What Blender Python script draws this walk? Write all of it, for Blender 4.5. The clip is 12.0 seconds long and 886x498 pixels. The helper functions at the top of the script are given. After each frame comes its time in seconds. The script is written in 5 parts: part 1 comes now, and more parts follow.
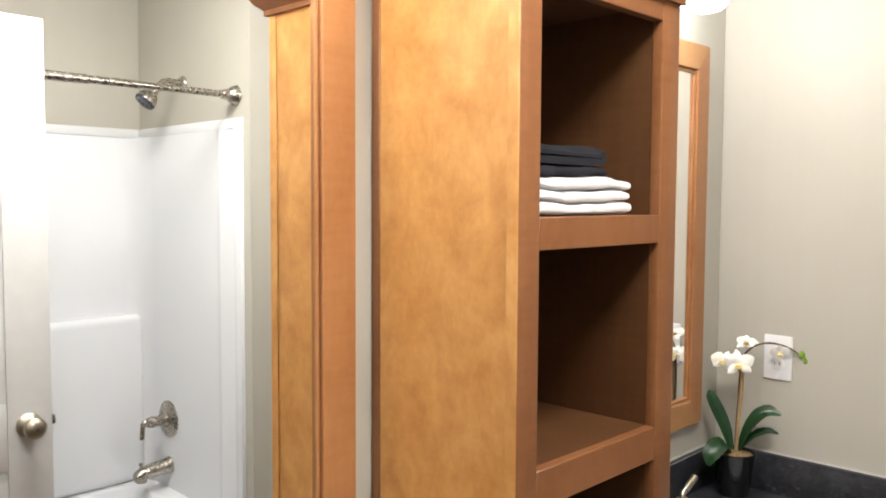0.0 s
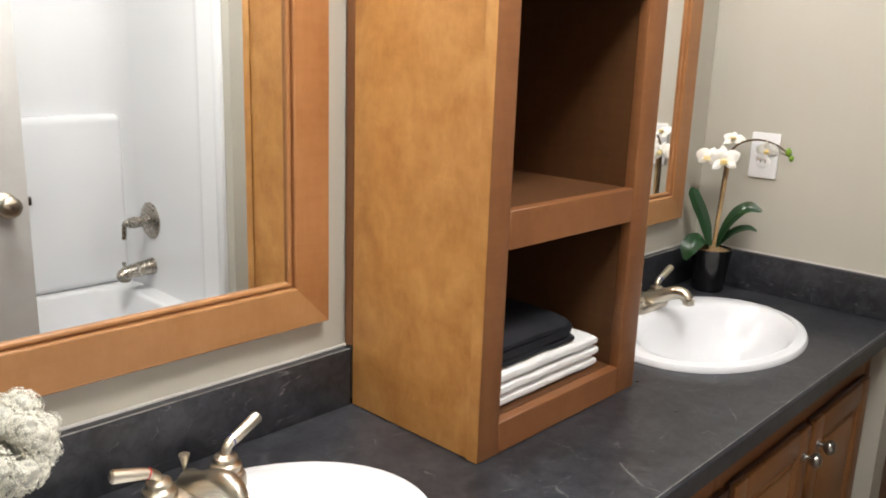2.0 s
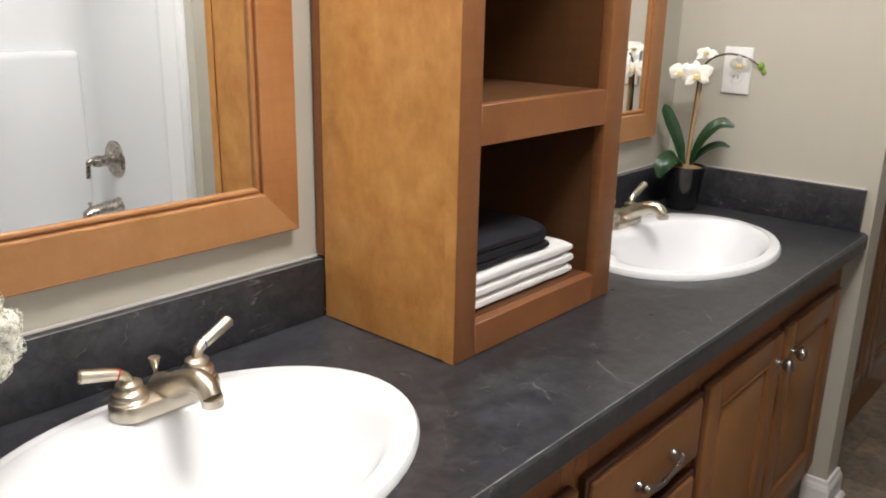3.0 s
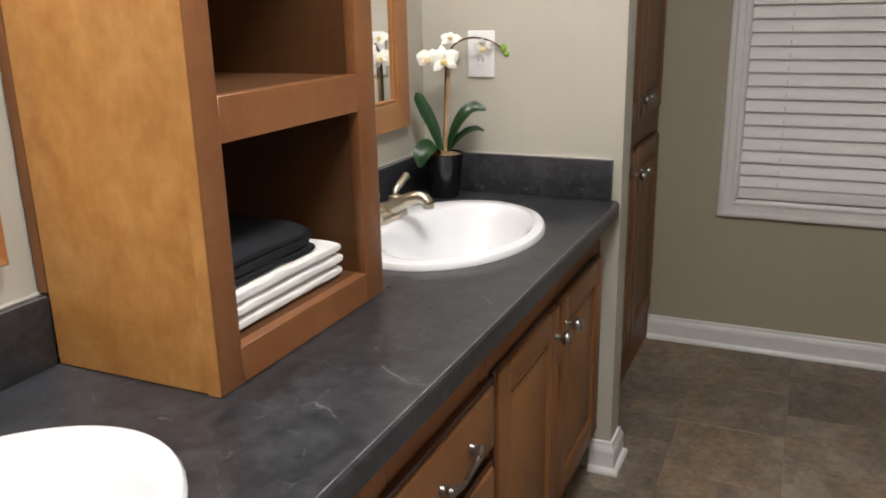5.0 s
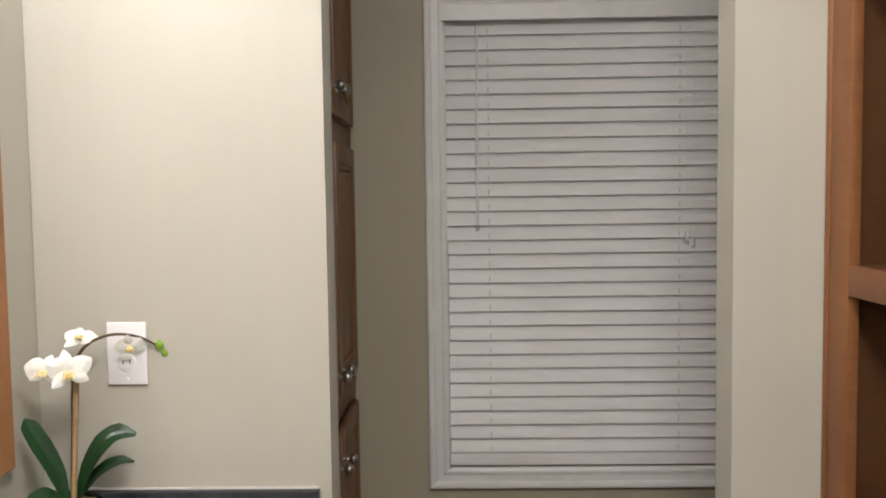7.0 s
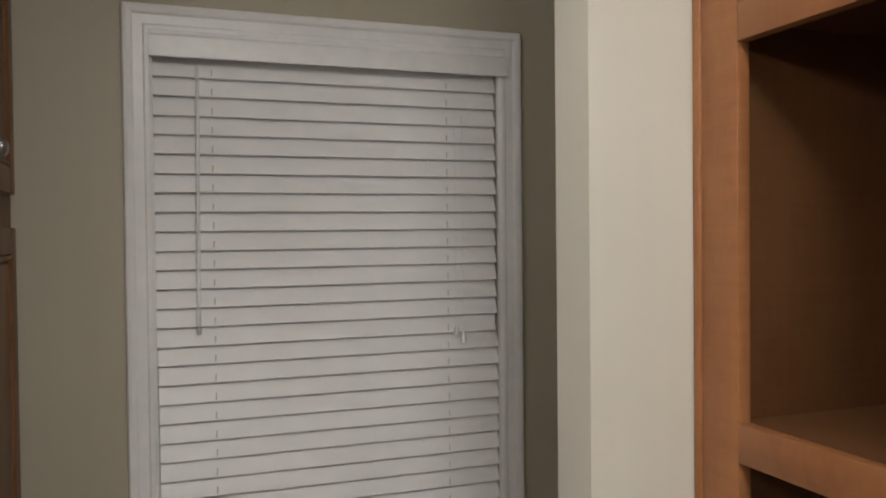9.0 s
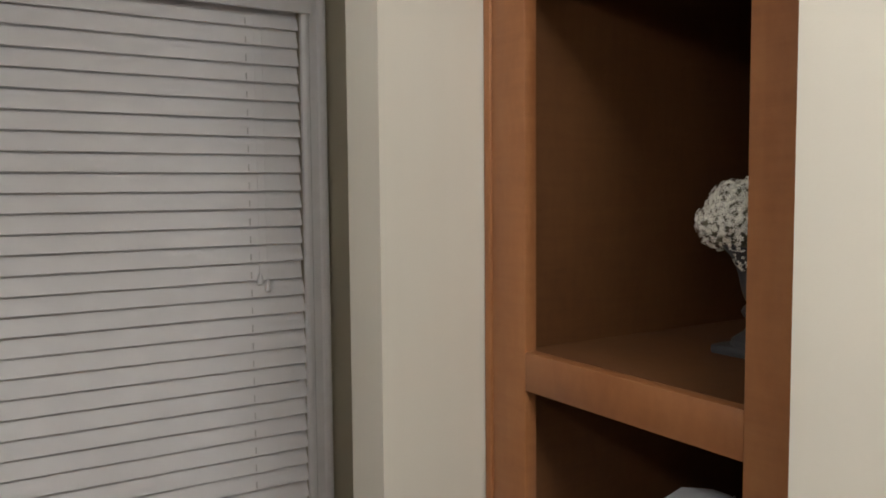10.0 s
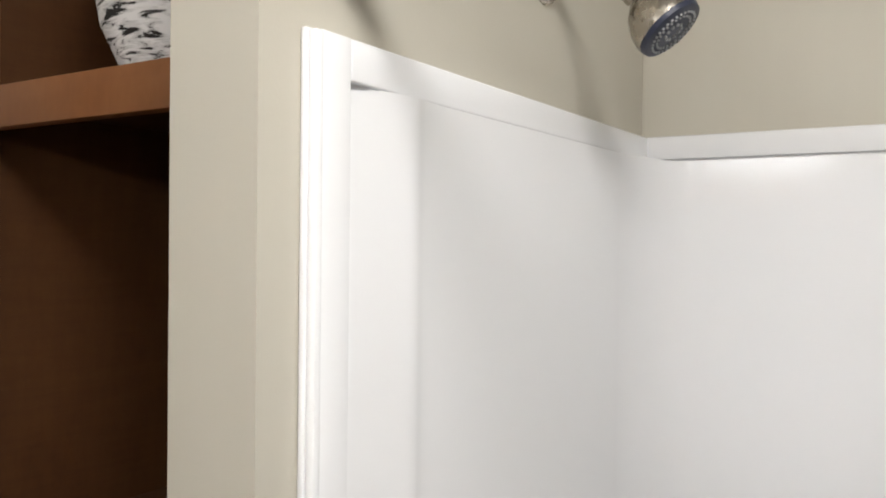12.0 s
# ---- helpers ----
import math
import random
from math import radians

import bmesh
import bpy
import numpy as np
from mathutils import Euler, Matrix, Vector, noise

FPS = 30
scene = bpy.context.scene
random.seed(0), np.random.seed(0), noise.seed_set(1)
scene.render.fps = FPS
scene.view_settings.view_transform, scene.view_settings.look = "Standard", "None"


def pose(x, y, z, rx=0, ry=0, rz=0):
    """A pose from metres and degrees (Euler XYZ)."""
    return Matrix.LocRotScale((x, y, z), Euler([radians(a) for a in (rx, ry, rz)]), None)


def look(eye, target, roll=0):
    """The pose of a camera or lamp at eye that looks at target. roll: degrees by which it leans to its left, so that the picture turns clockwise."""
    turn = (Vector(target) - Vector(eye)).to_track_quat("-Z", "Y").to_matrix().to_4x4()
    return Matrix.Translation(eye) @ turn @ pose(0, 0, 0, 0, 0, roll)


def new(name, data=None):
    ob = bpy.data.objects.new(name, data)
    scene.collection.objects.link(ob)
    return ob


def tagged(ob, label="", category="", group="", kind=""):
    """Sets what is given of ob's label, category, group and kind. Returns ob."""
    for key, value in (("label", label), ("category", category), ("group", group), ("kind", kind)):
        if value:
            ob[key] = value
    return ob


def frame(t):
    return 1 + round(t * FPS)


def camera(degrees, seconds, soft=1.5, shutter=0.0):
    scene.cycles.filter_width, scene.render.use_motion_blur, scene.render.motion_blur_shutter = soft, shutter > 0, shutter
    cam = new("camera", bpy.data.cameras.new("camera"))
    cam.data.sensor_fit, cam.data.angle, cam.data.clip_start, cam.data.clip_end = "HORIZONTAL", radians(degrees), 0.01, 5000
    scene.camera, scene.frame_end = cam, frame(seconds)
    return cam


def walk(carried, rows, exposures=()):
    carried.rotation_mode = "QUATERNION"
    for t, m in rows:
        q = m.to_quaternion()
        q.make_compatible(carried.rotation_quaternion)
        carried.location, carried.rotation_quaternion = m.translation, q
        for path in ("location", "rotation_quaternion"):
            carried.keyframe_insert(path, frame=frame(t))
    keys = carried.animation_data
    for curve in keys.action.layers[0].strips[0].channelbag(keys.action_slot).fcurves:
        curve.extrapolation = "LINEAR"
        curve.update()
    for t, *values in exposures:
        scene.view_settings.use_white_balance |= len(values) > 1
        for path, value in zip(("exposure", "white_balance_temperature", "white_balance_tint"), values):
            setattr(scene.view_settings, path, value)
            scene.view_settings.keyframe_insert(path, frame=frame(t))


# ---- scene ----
cam = camera(57.1, 12.0, soft=1.9)
PATH = [
    (0, look((0.039, -0.994, 1.518), (1.474, 0.394, 1.398), 0.3)),
    (0.5, look((0.045, -0.994, 1.47), (1.473, 0.387, 1.24), 0.9)),
    (1, look((0.057, -0.999, 1.435), (1.474, 0.371, 1.097), 1.8)),
    (1.5, look((0.064, -1.0, 1.391), (1.481, 0.351, 0.982), 2.0)),
    (2, look((0.068, -0.999, 1.348), (1.486, 0.329, 0.875), 2.0)),
    (2.5, look((0.071, -1.006, 1.3), (1.491, 0.302, 0.778), 1.4)),
    (2.7, look((0.071, -1.005, 1.288), (1.496, 0.286, 0.738), 1.4)),
    (4.3, look((0.105, -0.974, 1.19), (1.707, 0.049, 0.568), -0.8)),
    (4.5, look((0.113, -0.97, 1.197), (1.755, -0.007, 0.584), -1.1)),
    (5, look((0.166, -0.947, 1.228), (1.912, -0.154, 0.662), -1.2)),
    (5.5, look((0.265, -0.917, 1.268), (2.107, -0.298, 0.792), -1.4)),
    (6, look((0.399, -0.884, 1.319), (2.316, -0.45, 0.953), -1.4)),
    (6.5, look((0.546, -0.843, 1.372), (2.516, -0.601, 1.121), -1.1)),
    (7, look((0.685, -0.779, 1.39), (2.681, -0.734, 1.266), -0.8)),
    (7.2, look((0.755, -0.749, 1.388), (2.753, -0.786, 1.311), -0.7)),
    (8.8, look((1.19, -0.707, 1.511), (3.094, -1.318, 1.489), -0.4)),
    (9, look((1.213, -0.724, 1.514), (3.094, -1.403, 1.476), -0.6)),
    (9.5, look((1.23, -0.745, 1.495), (3.029, -1.614, 1.414), -0.7)),
    (10, look((1.227, -0.781, 1.479), (2.916, -1.841, 1.335), -0.5)),
    (10.5, look((1.204, -0.814, 1.495), (2.739, -2.079, 1.294), 0.1)),
    (11, look((1.158, -0.848, 1.537), (2.526, -2.291, 1.319), 0.3)),
    (11.5, look((1.14, -0.893, 1.612), (2.344, -2.477, 1.413), 0.6)),
    (12, pose(1.1047, -0.9197, 1.6340, 89.206, -0.668, -147.445)),
]
EXPOSURES = [(0.0, 0.05), (5.5, 0.06), (6.2, 0.14), (7.2, 0.14), (9.0, 0.02), (9.6, -0.08), (10.0, -0.2), (10.5, -0.42), (11.5, -0.48), (12.0, -0.53)]
walk(cam, PATH, EXPOSURES)

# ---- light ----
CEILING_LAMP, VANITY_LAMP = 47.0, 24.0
world = bpy.data.worlds.new("world")
scene.world = world
world.use_nodes = True
back = world.node_tree.nodes["Background"]
back.inputs["Color"].default_value = (0.45, 0.5, 0.6, 1)
back.inputs["Strength"].default_value = 0.15


# ---- materials ----
def material(name, color, rough=0.5, metal=0.0, spec=0.5):
    m = bpy.data.materials.new(name)
    m.use_nodes = True
    b = m.node_tree.nodes["Principled BSDF"]
    b.inputs["Base Color"].default_value = (*color, 1)
    b.inputs["Roughness"].default_value = rough
    b.inputs["Metallic"].default_value = metal
    b.inputs["Specular IOR Level"].default_value = spec
    return m


def node(m, kind, **values):
    n = m.node_tree.nodes.new(kind)
    for key, value in values.items():
        n.inputs[key.replace("_", " ")].default_value = value
    return n


def wire(m, a, b):
    m.node_tree.links.new(a, b)


def coords(m, scale=(1, 1, 1), random_shift=False):
    """World-size coordinates of the object, stretched by scale."""
    tc = m.node_tree.nodes.new("ShaderNodeTexCoord")
    mp = m.node_tree.nodes.new("ShaderNodeMapping")
    mp.inputs["Scale"].default_value = scale
    wire(m, tc.outputs["Object"], mp.inputs["Vector"])
    if random_shift:
        info = m.node_tree.nodes.new("ShaderNodeObjectInfo")
        mul = m.node_tree.nodes.new("ShaderNodeMath")
        mul.operation = "MULTIPLY"
        mul.inputs[1].default_value = 37.0
        wire(m, info.outputs["Random"], mul.inputs[0])
        wire(m, mul.outputs[0], mp.inputs["Location"])
    return mp.outputs["Vector"]


def noise_tex(m, vec, scale, detail=4.0, rough=0.55, distort=0.0):
    n = node(m, "ShaderNodeTexNoise", Scale=scale, Detail=detail, Roughness=rough, Distortion=distort)
    wire(m, vec, n.inputs["Vector"])
    return n.outputs["Fac"]


def ramp(m, fac, stops):
    r = m.node_tree.nodes.new("ShaderNodeValToRGB")
    el = r.color_ramp.elements
    while len(el) < len(stops):
        el.new(0.5)
    for e, (p, c) in zip(el, stops):
        e.position, e.color = p, (*c, 1)
    wire(m, fac, r.inputs["Fac"])
    return r.outputs["Color"]


def mix(m, fac, a, b, blend="MIX"):
    n = m.node_tree.nodes.new("ShaderNodeMix")
    n.data_type, n.blend_type = "RGBA", blend
    for sock, v in ((n.inputs[0], fac), (n.inputs[6], a), (n.inputs[7], b)):
        if isinstance(v, (int, float)):
            sock.default_value = v
        elif isinstance(v, tuple):
            sock.default_value = (*v, 1)
        else:
            wire(m, v, sock)
    return n.outputs[2]


def bump(m, height, strength=0.2, distance=0.002):
    n = node(m, "ShaderNodeBump", Strength=strength, Distance=distance)
    wire(m, height, n.inputs["Height"])
    wire(m, n.outputs["Normal"], m.node_tree.nodes["Principled BSDF"].inputs["Normal"])


def base(m, sock):
    wire(m, sock, m.node_tree.nodes["Principled BSDF"].inputs["Base Color"])


def roughness(m, fac, lo, hi):
    r = node(m, "ShaderNodeMapRange")
    r.inputs["To Min"].default_value, r.inputs["To Max"].default_value = lo, hi
    wire(m, fac, r.inputs["Value"])
    wire(m, r.outputs["Result"], m.node_tree.nodes["Principled BSDF"].inputs["Roughness"])


def wall_paint(name, tint=(1.0, 1.0, 1.0)):
    m = material(name, (0.48, 0.46, 0.39), 0.55, spec=0.35)
    v = coords(m)
    big = noise_tex(m, v, 1.3, 3)
    streak = noise_tex(m, coords(m, (26, 26, 0.7)), 1.0, 3)
    c = ramp(m, big, [(0.3, (0.462, 0.437, 0.37)), (0.7, (0.508, 0.483, 0.413))])
    c = mix(m, 0.08, c, ramp(m, streak, [(0.3, (0.41, 0.387, 0.328)), (0.7, (0.54, 0.515, 0.45))]))
    base(m, mix(m, 1.0, c, tint, "MULTIPLY"))
    bump(m, noise_tex(m, v, 260, 3), 0.12, 0.0008)
    roughness(m, streak, 0.42, 0.62)
    return m


def maple(name, light, dark, blotch, rough=0.36, mottled=True, grain_axis=2):
    """Stained maple: cloudy blotches on panels, fine grain along one axis."""
    m = material(name, light, rough, spec=0.4)
    sc = [46.0, 46.0, 46.0]
    sc[grain_axis] = 2.2
    grain = noise_tex(m, coords(m, tuple(sc), True), 1.0, 5, 0.6, 0.4)
    cloud = noise_tex(m, coords(m, (1, 1, 0.8), True), 15.0 if mottled else 6.0, 6, 0.66, 0.25)
    curl = noise_tex(m, coords(m, (9, 9, 95) if grain_axis == 2 else (95, 9, 9), True), 1.0, 4, 0.6, 0.3)
    fleck = noise_tex(m, coords(m, (1, 1, 0.45), True), 85.0, 3, 0.6)
    broad = noise_tex(m, coords(m, (1, 1, 0.6), True), 3.2, 2, 0.5)
    c = ramp(m, cloud, [(0.36, dark), (0.5, light), (0.66, blotch)])
    c = mix(m, 0.3, c, ramp(m, broad, [(0.3, dark), (0.7, blotch)]))
    c = mix(m, 0.05 if mottled else 0.24, c, ramp(m, grain, [(0.3, dark), (0.7, blotch)]))
    c = mix(m, 0.06 if mottled else (0.18 if grain_axis == 2 else 0.07), c, ramp(m, curl, [(0.35, dark), (0.65, blotch)]))
    c = mix(m, 0.1, c, ramp(m, fleck, [(0.4, dark), (0.62, blotch)]))
    base(m, c)
    bump(m, grain, 0.06, 0.0008)
    roughness(m, cloud, rough - 0.06, rough + 0.1)
    return m


def laminate():
    m = material("slate_laminate", (0.02, 0.021, 0.024), 0.34, spec=0.45)
    v = coords(m)
    cloud = noise_tex(m, v, 7.0, 7, 0.66, 1.2)
    fine = noise_tex(m, v, 45.0, 5, 0.7, 0.6)
    c = ramp(m, cloud, [(0.3, (0.013, 0.0135, 0.016)), (0.5, (0.026, 0.027, 0.032)), (0.68, (0.052, 0.054, 0.062))])
    c = mix(m, 0.42, c, ramp(m, fine, [(0.38, (0.008, 0.0085, 0.011)), (0.64, (0.062, 0.063, 0.069))]))
    vor = node(m, "ShaderNodeTexVoronoi", Scale=4.6)
    vor.feature = "DISTANCE_TO_EDGE"
    warp = mix(m, 0.09, v, m.node_tree.nodes.new("ShaderNodeTexNoise").outputs["Color"])
    wire(m, warp, vor.inputs["Vector"])
    vein = ramp(m, vor.outputs["Distance"], [(0.0, (1, 1, 1)), (0.006, (0, 0, 0))])
    gate = ramp(m, noise_tex(m, v, 11.0, 4, 0.75), [(0.55, (0, 0, 0)), (0.64, (0.7, 0.7, 0.7))])
    c = mix(m, mix(m, 1.0, vein, gate, "MULTIPLY"), c, (0.22, 0.215, 0.21))
    vor2 = node(m, "ShaderNodeTexVoronoi", Scale=13.0)
    vor2.feature = "DISTANCE_TO_EDGE"
    wire(m, mix(m, 0.05, v, m.node_tree.nodes.new("ShaderNodeTexNoise").outputs["Color"]), vor2.inputs["Vector"])
    hair = ramp(m, vor2.outputs["Distance"], [(0.0, (1, 1, 1)), (0.016, (0, 0, 0))])
    gate2 = ramp(m, noise_tex(m, v, 24.0, 4, 0.75), [(0.54, (0, 0, 0)), (0.62, (0.5, 0.5, 0.5))])
    base(m, mix(m, mix(m, 1.0, hair, gate2, "MULTIPLY"), c, (0.2, 0.2, 0.21)))
    roughness(m, cloud, 0.22, 0.42)
    bump(m, fine, 0.05, 0.0006)
    return m


def stone_tile():
    """Printed stone: rusty and grey clouds, pitted flecks, each tile its own tone."""
    m = material("stone_vinyl", (0.14, 0.11, 0.085), 0.5, spec=0.35)
    v = coords(m, (1, 1, 1), True)
    info = m.node_tree.nodes.new("ShaderNodeObjectInfo")
    cloud = noise_tex(m, v, 10.0, 8, 0.72, 0.25)
    rust = noise_tex(m, coords(m, (1, 1, 1), True), 5.5, 6, 0.7, 0.4)
    fleck = noise_tex(m, v, 48.0, 4, 0.72)
    c = ramp(m, cloud, [(0.36, (0.075, 0.06, 0.05)), (0.5, (0.175, 0.145, 0.115)), (0.63, (0.32, 0.275, 0.225))])
    c = mix(m, 0.42, c, ramp(m, rust, [(0.38, (0.25, 0.165, 0.085)), (0.5, (0.13, 0.108, 0.092)), (0.62, (0.25, 0.225, 0.2))]))
    c = mix(m, 0.26, c, ramp(m, fleck, [(0.36, (0.055, 0.042, 0.034)), (0.6, (0.27, 0.22, 0.17))]))
    tone = ramp(m, info.outputs["Random"], [(0.0, (0.88, 0.86, 0.85)), (0.35, (1.0, 0.98, 0.96)), (0.7, (1.18, 1.13, 1.06)), (1.0, (1.3, 1.22, 1.1))])
    base(m, mix(m, 1.0, c, tone, "MULTIPLY"))
    bump(m, fleck, 0.12, 0.001)
    roughness(m, cloud, 0.36, 0.55)
    return m


def towel(name, a, b):
    m = material(name, a, 0.95, spec=0.1)
    v = coords(m)
    n = noise_tex(m, v, 420.0, 2, 0.7)
    base(m, ramp(m, noise_tex(m, v, 18, 4), [(0.3, b), (0.7, a)]))
    bump(m, n, 0.7, 0.003)
    return m


def metal(name, color, rough):
    m = material(name, color, rough, 1.0)
    n = noise_tex(m, coords(m), 90.0, 3)
    roughness(m, n, rough * 0.8, rough * 1.3)
    return m


def speckled(name, a, b, rough, scale=40.0, spec=0.4, bumps=0.05):
    m = material(name, a, rough, spec=spec)
    n = noise_tex(m, coords(m), scale, 4)
    base(m, ramp(m, n, [(0.3, b), (0.7, a)]))
    bump(m, n, bumps, 0.001)
    return m


def birch():
    m = material("birch_bark", (0.7, 0.69, 0.68), 0.7, spec=0.2)
    v = coords(m, (24, 24, 110))
    n = noise_tex(m, v, 1.0, 5, 0.6, 0.7)
    c = ramp(m, n, [(0.425, (0.025, 0.023, 0.021)), (0.45, (0.55, 0.54, 0.53)), (0.55, (0.8, 0.79, 0.78))])
    base(m, c)
    bump(m, n, 0.4, 0.002)
    return m


def petal():
    m = material("petal", (0.86, 0.84, 0.78), 0.55, spec=0.25)
    n = noise_tex(m, coords(m), 60.0, 3)
    base(m, ramp(m, n, [(0.3, (0.8, 0.77, 0.68)), (0.65, (0.88, 0.87, 0.83))]))
    return m


PAINT = wall_paint("beige_wall_paint")
# beige paint tinted darker and yellower: dim, warm bounced light put into the colour
PAINT_DIMMED = wall_paint("beige_wall_paint_dimmed", (0.9, 0.86, 0.77))
CEILING = speckled("ceiling_paint", (0.78, 0.77, 0.74), (0.7, 0.69, 0.66), 0.8, 120.0, 0.2, 0.4)
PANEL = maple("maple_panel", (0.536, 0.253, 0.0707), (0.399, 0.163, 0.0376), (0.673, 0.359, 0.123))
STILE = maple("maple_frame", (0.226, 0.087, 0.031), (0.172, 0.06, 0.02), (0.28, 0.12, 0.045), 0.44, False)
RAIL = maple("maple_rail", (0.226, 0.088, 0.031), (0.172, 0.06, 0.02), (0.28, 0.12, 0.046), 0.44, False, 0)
MITRE = maple("maple_mirror_frame", (0.343, 0.148, 0.0523), (0.267, 0.103, 0.0324), (0.409, 0.19, 0.0743), 0.36, False)
MITRE_X = maple("maple_mirror_rail", (0.397, 0.194, 0.0756), (0.31, 0.138, 0.0465), (0.465, 0.242, 0.104), 0.36, False, 0)
# inside copy of the maple, with the shade of the compartments put into its colour
INNER_SHADED = maple("maple_inside_shaded", (0.094, 0.036, 0.0095), (0.066, 0.023, 0.0055), (0.122, 0.049, 0.014), 0.62, False)
DOOR_WOOD = maple("maple_door", (0.216, 0.0898, 0.0299), (0.158, 0.059, 0.0176), (0.264, 0.121, 0.044), 0.36, False)
DOOR_PANEL = maple("maple_door_panel", (0.242, 0.106, 0.0343), (0.185, 0.0739, 0.0211), (0.29, 0.143, 0.0528), 0.36)
GLAZE = speckled("glazed_groove", (0.075, 0.027, 0.012), (0.045, 0.016, 0.008), 0.4, 60.0)
TALL_WOOD = maple("dark_maple_door", (0.182, 0.08, 0.032), (0.128, 0.049, 0.018), (0.235, 0.112, 0.047), 0.38, False)
COUNTER = laminate()
SEAM = speckled("laminate_seam", (0.3, 0.29, 0.28), (0.1, 0.1, 0.1), 0.4, 30.0)
CAULK = material("caulk", (0.62, 0.6, 0.57), 0.5)
PORCELAIN = speckled("porcelain", (0.74, 0.75, 0.77), (0.72, 0.73, 0.75), 0.13, 3.0, 0.55, 0.0)
NICKEL = metal("brushed_nickel", (0.56, 0.51, 0.42), 0.3)
TUB_NICKEL = metal("tub_nickel", (0.4, 0.365, 0.315), 0.26)
PEWTER = metal("pewter", (0.36, 0.34, 0.315), 0.28)
RED = material("red_ring", (0.5, 0.03, 0.03), 0.4)
BLUE = material("blue_ring", (0.03, 0.05, 0.25), 0.4)
TRIM = speckled("white_trim_paint", (0.84, 0.83, 0.825), (0.79, 0.78, 0.775), 0.35, 25.0)
SLAT = speckled("blind_slat", (0.89, 0.875, 0.875), (0.86, 0.845, 0.845), 0.45, 15.0)
CORD = speckled("blind_cord", (0.62, 0.6, 0.59), (0.54, 0.52, 0.51), 0.7, 80.0)
ACRYLIC = speckled("white_acrylic", (0.78, 0.787, 0.8), (0.76, 0.767, 0.78), 0.1, 2.0, 0.28, 0.012)
DOOR_PAINT = speckled("white_door_paint", (0.578, 0.57, 0.552), (0.544, 0.535, 0.518), 0.4, 20.0)
PLASTIC = speckled("white_plastic", (0.85, 0.85, 0.85), (0.82, 0.82, 0.82), 0.3, 10.0)
SLOT = material("grey_slot", (0.2, 0.2, 0.2), 0.6)
MIRROR = material("mirror_silver", (0.93, 0.94, 0.93), 0.0, 1.0)
TOWEL_WHITE = towel("white_towel", (0.86, 0.85, 0.84), (0.78, 0.77, 0.76))
TOWEL_DARK = towel("charcoal_towel", (0.027, 0.027, 0.031), (0.018, 0.018, 0.021))
LEAF = speckled("orchid_leaf", (0.011, 0.053, 0.0145), (0.007, 0.032, 0.009), 0.32, 22.0, 0.5, 0.1)
PETAL = petal()
LIP = speckled("orchid_lip", (0.75, 0.5, 0.08), (0.7, 0.66, 0.45), 0.5, 200.0)
BUD = speckled("orchid_bud", (0.25, 0.42, 0.04), (0.16, 0.3, 0.03), 0.45, 90.0)
STEM = speckled("orchid_stem", (0.12, 0.075, 0.03), (0.06, 0.035, 0.018), 0.7, 70.0)
STAKE = speckled("bamboo_stake", (0.42, 0.28, 0.14), (0.3, 0.19, 0.09), 0.6, 60.0)
MOSS = speckled("dry_moss", (0.3, 0.2, 0.1), (0.12, 0.08, 0.04), 0.9, 180.0, 0.1, 0.8)
POT = material("black_glazed_pot", (0.008, 0.008, 0.009), 0.14, spec=0.5)
BLOSSOM = speckled("white_blossom", (0.86, 0.845, 0.77), (0.74, 0.725, 0.62), 0.7, 160.0, 0.2)
# core under the blossoms, coloured dark to give the shade in their gaps
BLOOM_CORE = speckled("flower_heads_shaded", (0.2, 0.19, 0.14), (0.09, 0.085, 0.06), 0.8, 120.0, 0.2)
BLOOM_PALE = speckled("pale_flower_mass", (0.6, 0.6, 0.55), (0.42, 0.42, 0.37), 0.8, 120.0, 0.2)
URN = speckled("grey_glazed_urn", (0.06, 0.061, 0.064), (0.042, 0.043, 0.0455), 0.5, 14.0)
BARK = birch()
TILE = stone_tile()
GROUT = speckled("floor_seam", (0.24, 0.205, 0.17), (0.15, 0.125, 0.105), 0.7, 60.0)
NAVY = material("navy_rubber", (0.02, 0.025, 0.05), 0.45)
NOZZLE = material("nozzle_grey", (0.35, 0.36, 0.37), 0.5)
SHADE = material("frosted_glass_lit", (0.9, 0.88, 0.84), 0.4)
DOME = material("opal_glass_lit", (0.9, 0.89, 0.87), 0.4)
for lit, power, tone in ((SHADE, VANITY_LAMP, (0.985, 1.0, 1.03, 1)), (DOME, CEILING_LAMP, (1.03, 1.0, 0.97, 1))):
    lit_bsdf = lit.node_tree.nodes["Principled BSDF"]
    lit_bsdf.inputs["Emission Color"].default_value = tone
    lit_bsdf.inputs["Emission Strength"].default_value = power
GLASS = material("window_glass", (0.9, 0.95, 0.95), 0.02)
GLASS.node_tree.nodes["Principled BSDF"].inputs["Transmission Weight"].default_value = 1.0
HALL = speckled("hall_paint", (0.5, 0.47, 0.4), (0.46, 0.43, 0.37), 0.7, 8.0)


# ---- building helpers ----
def thing(name, at, label, category, group=""):
    ob = new(name)
    ob.location = at
    ob.empty_display_size = 0.05
    ob["at"] = list(at)
    return tagged(ob, label, category, group)


def finish(name, bm, mat, smooth=False):
    bmesh.ops.recalc_face_normals(bm, faces=bm.faces)
    me = bpy.data.meshes.new(name)
    bm.to_mesh(me)
    bm.free()
    me.materials.append(mat)
    if smooth:
        me.polygons.foreach_set("use_smooth", [True] * len(me.polygons))
        me.set_sharp_from_angle(angle=radians(38))
    return me


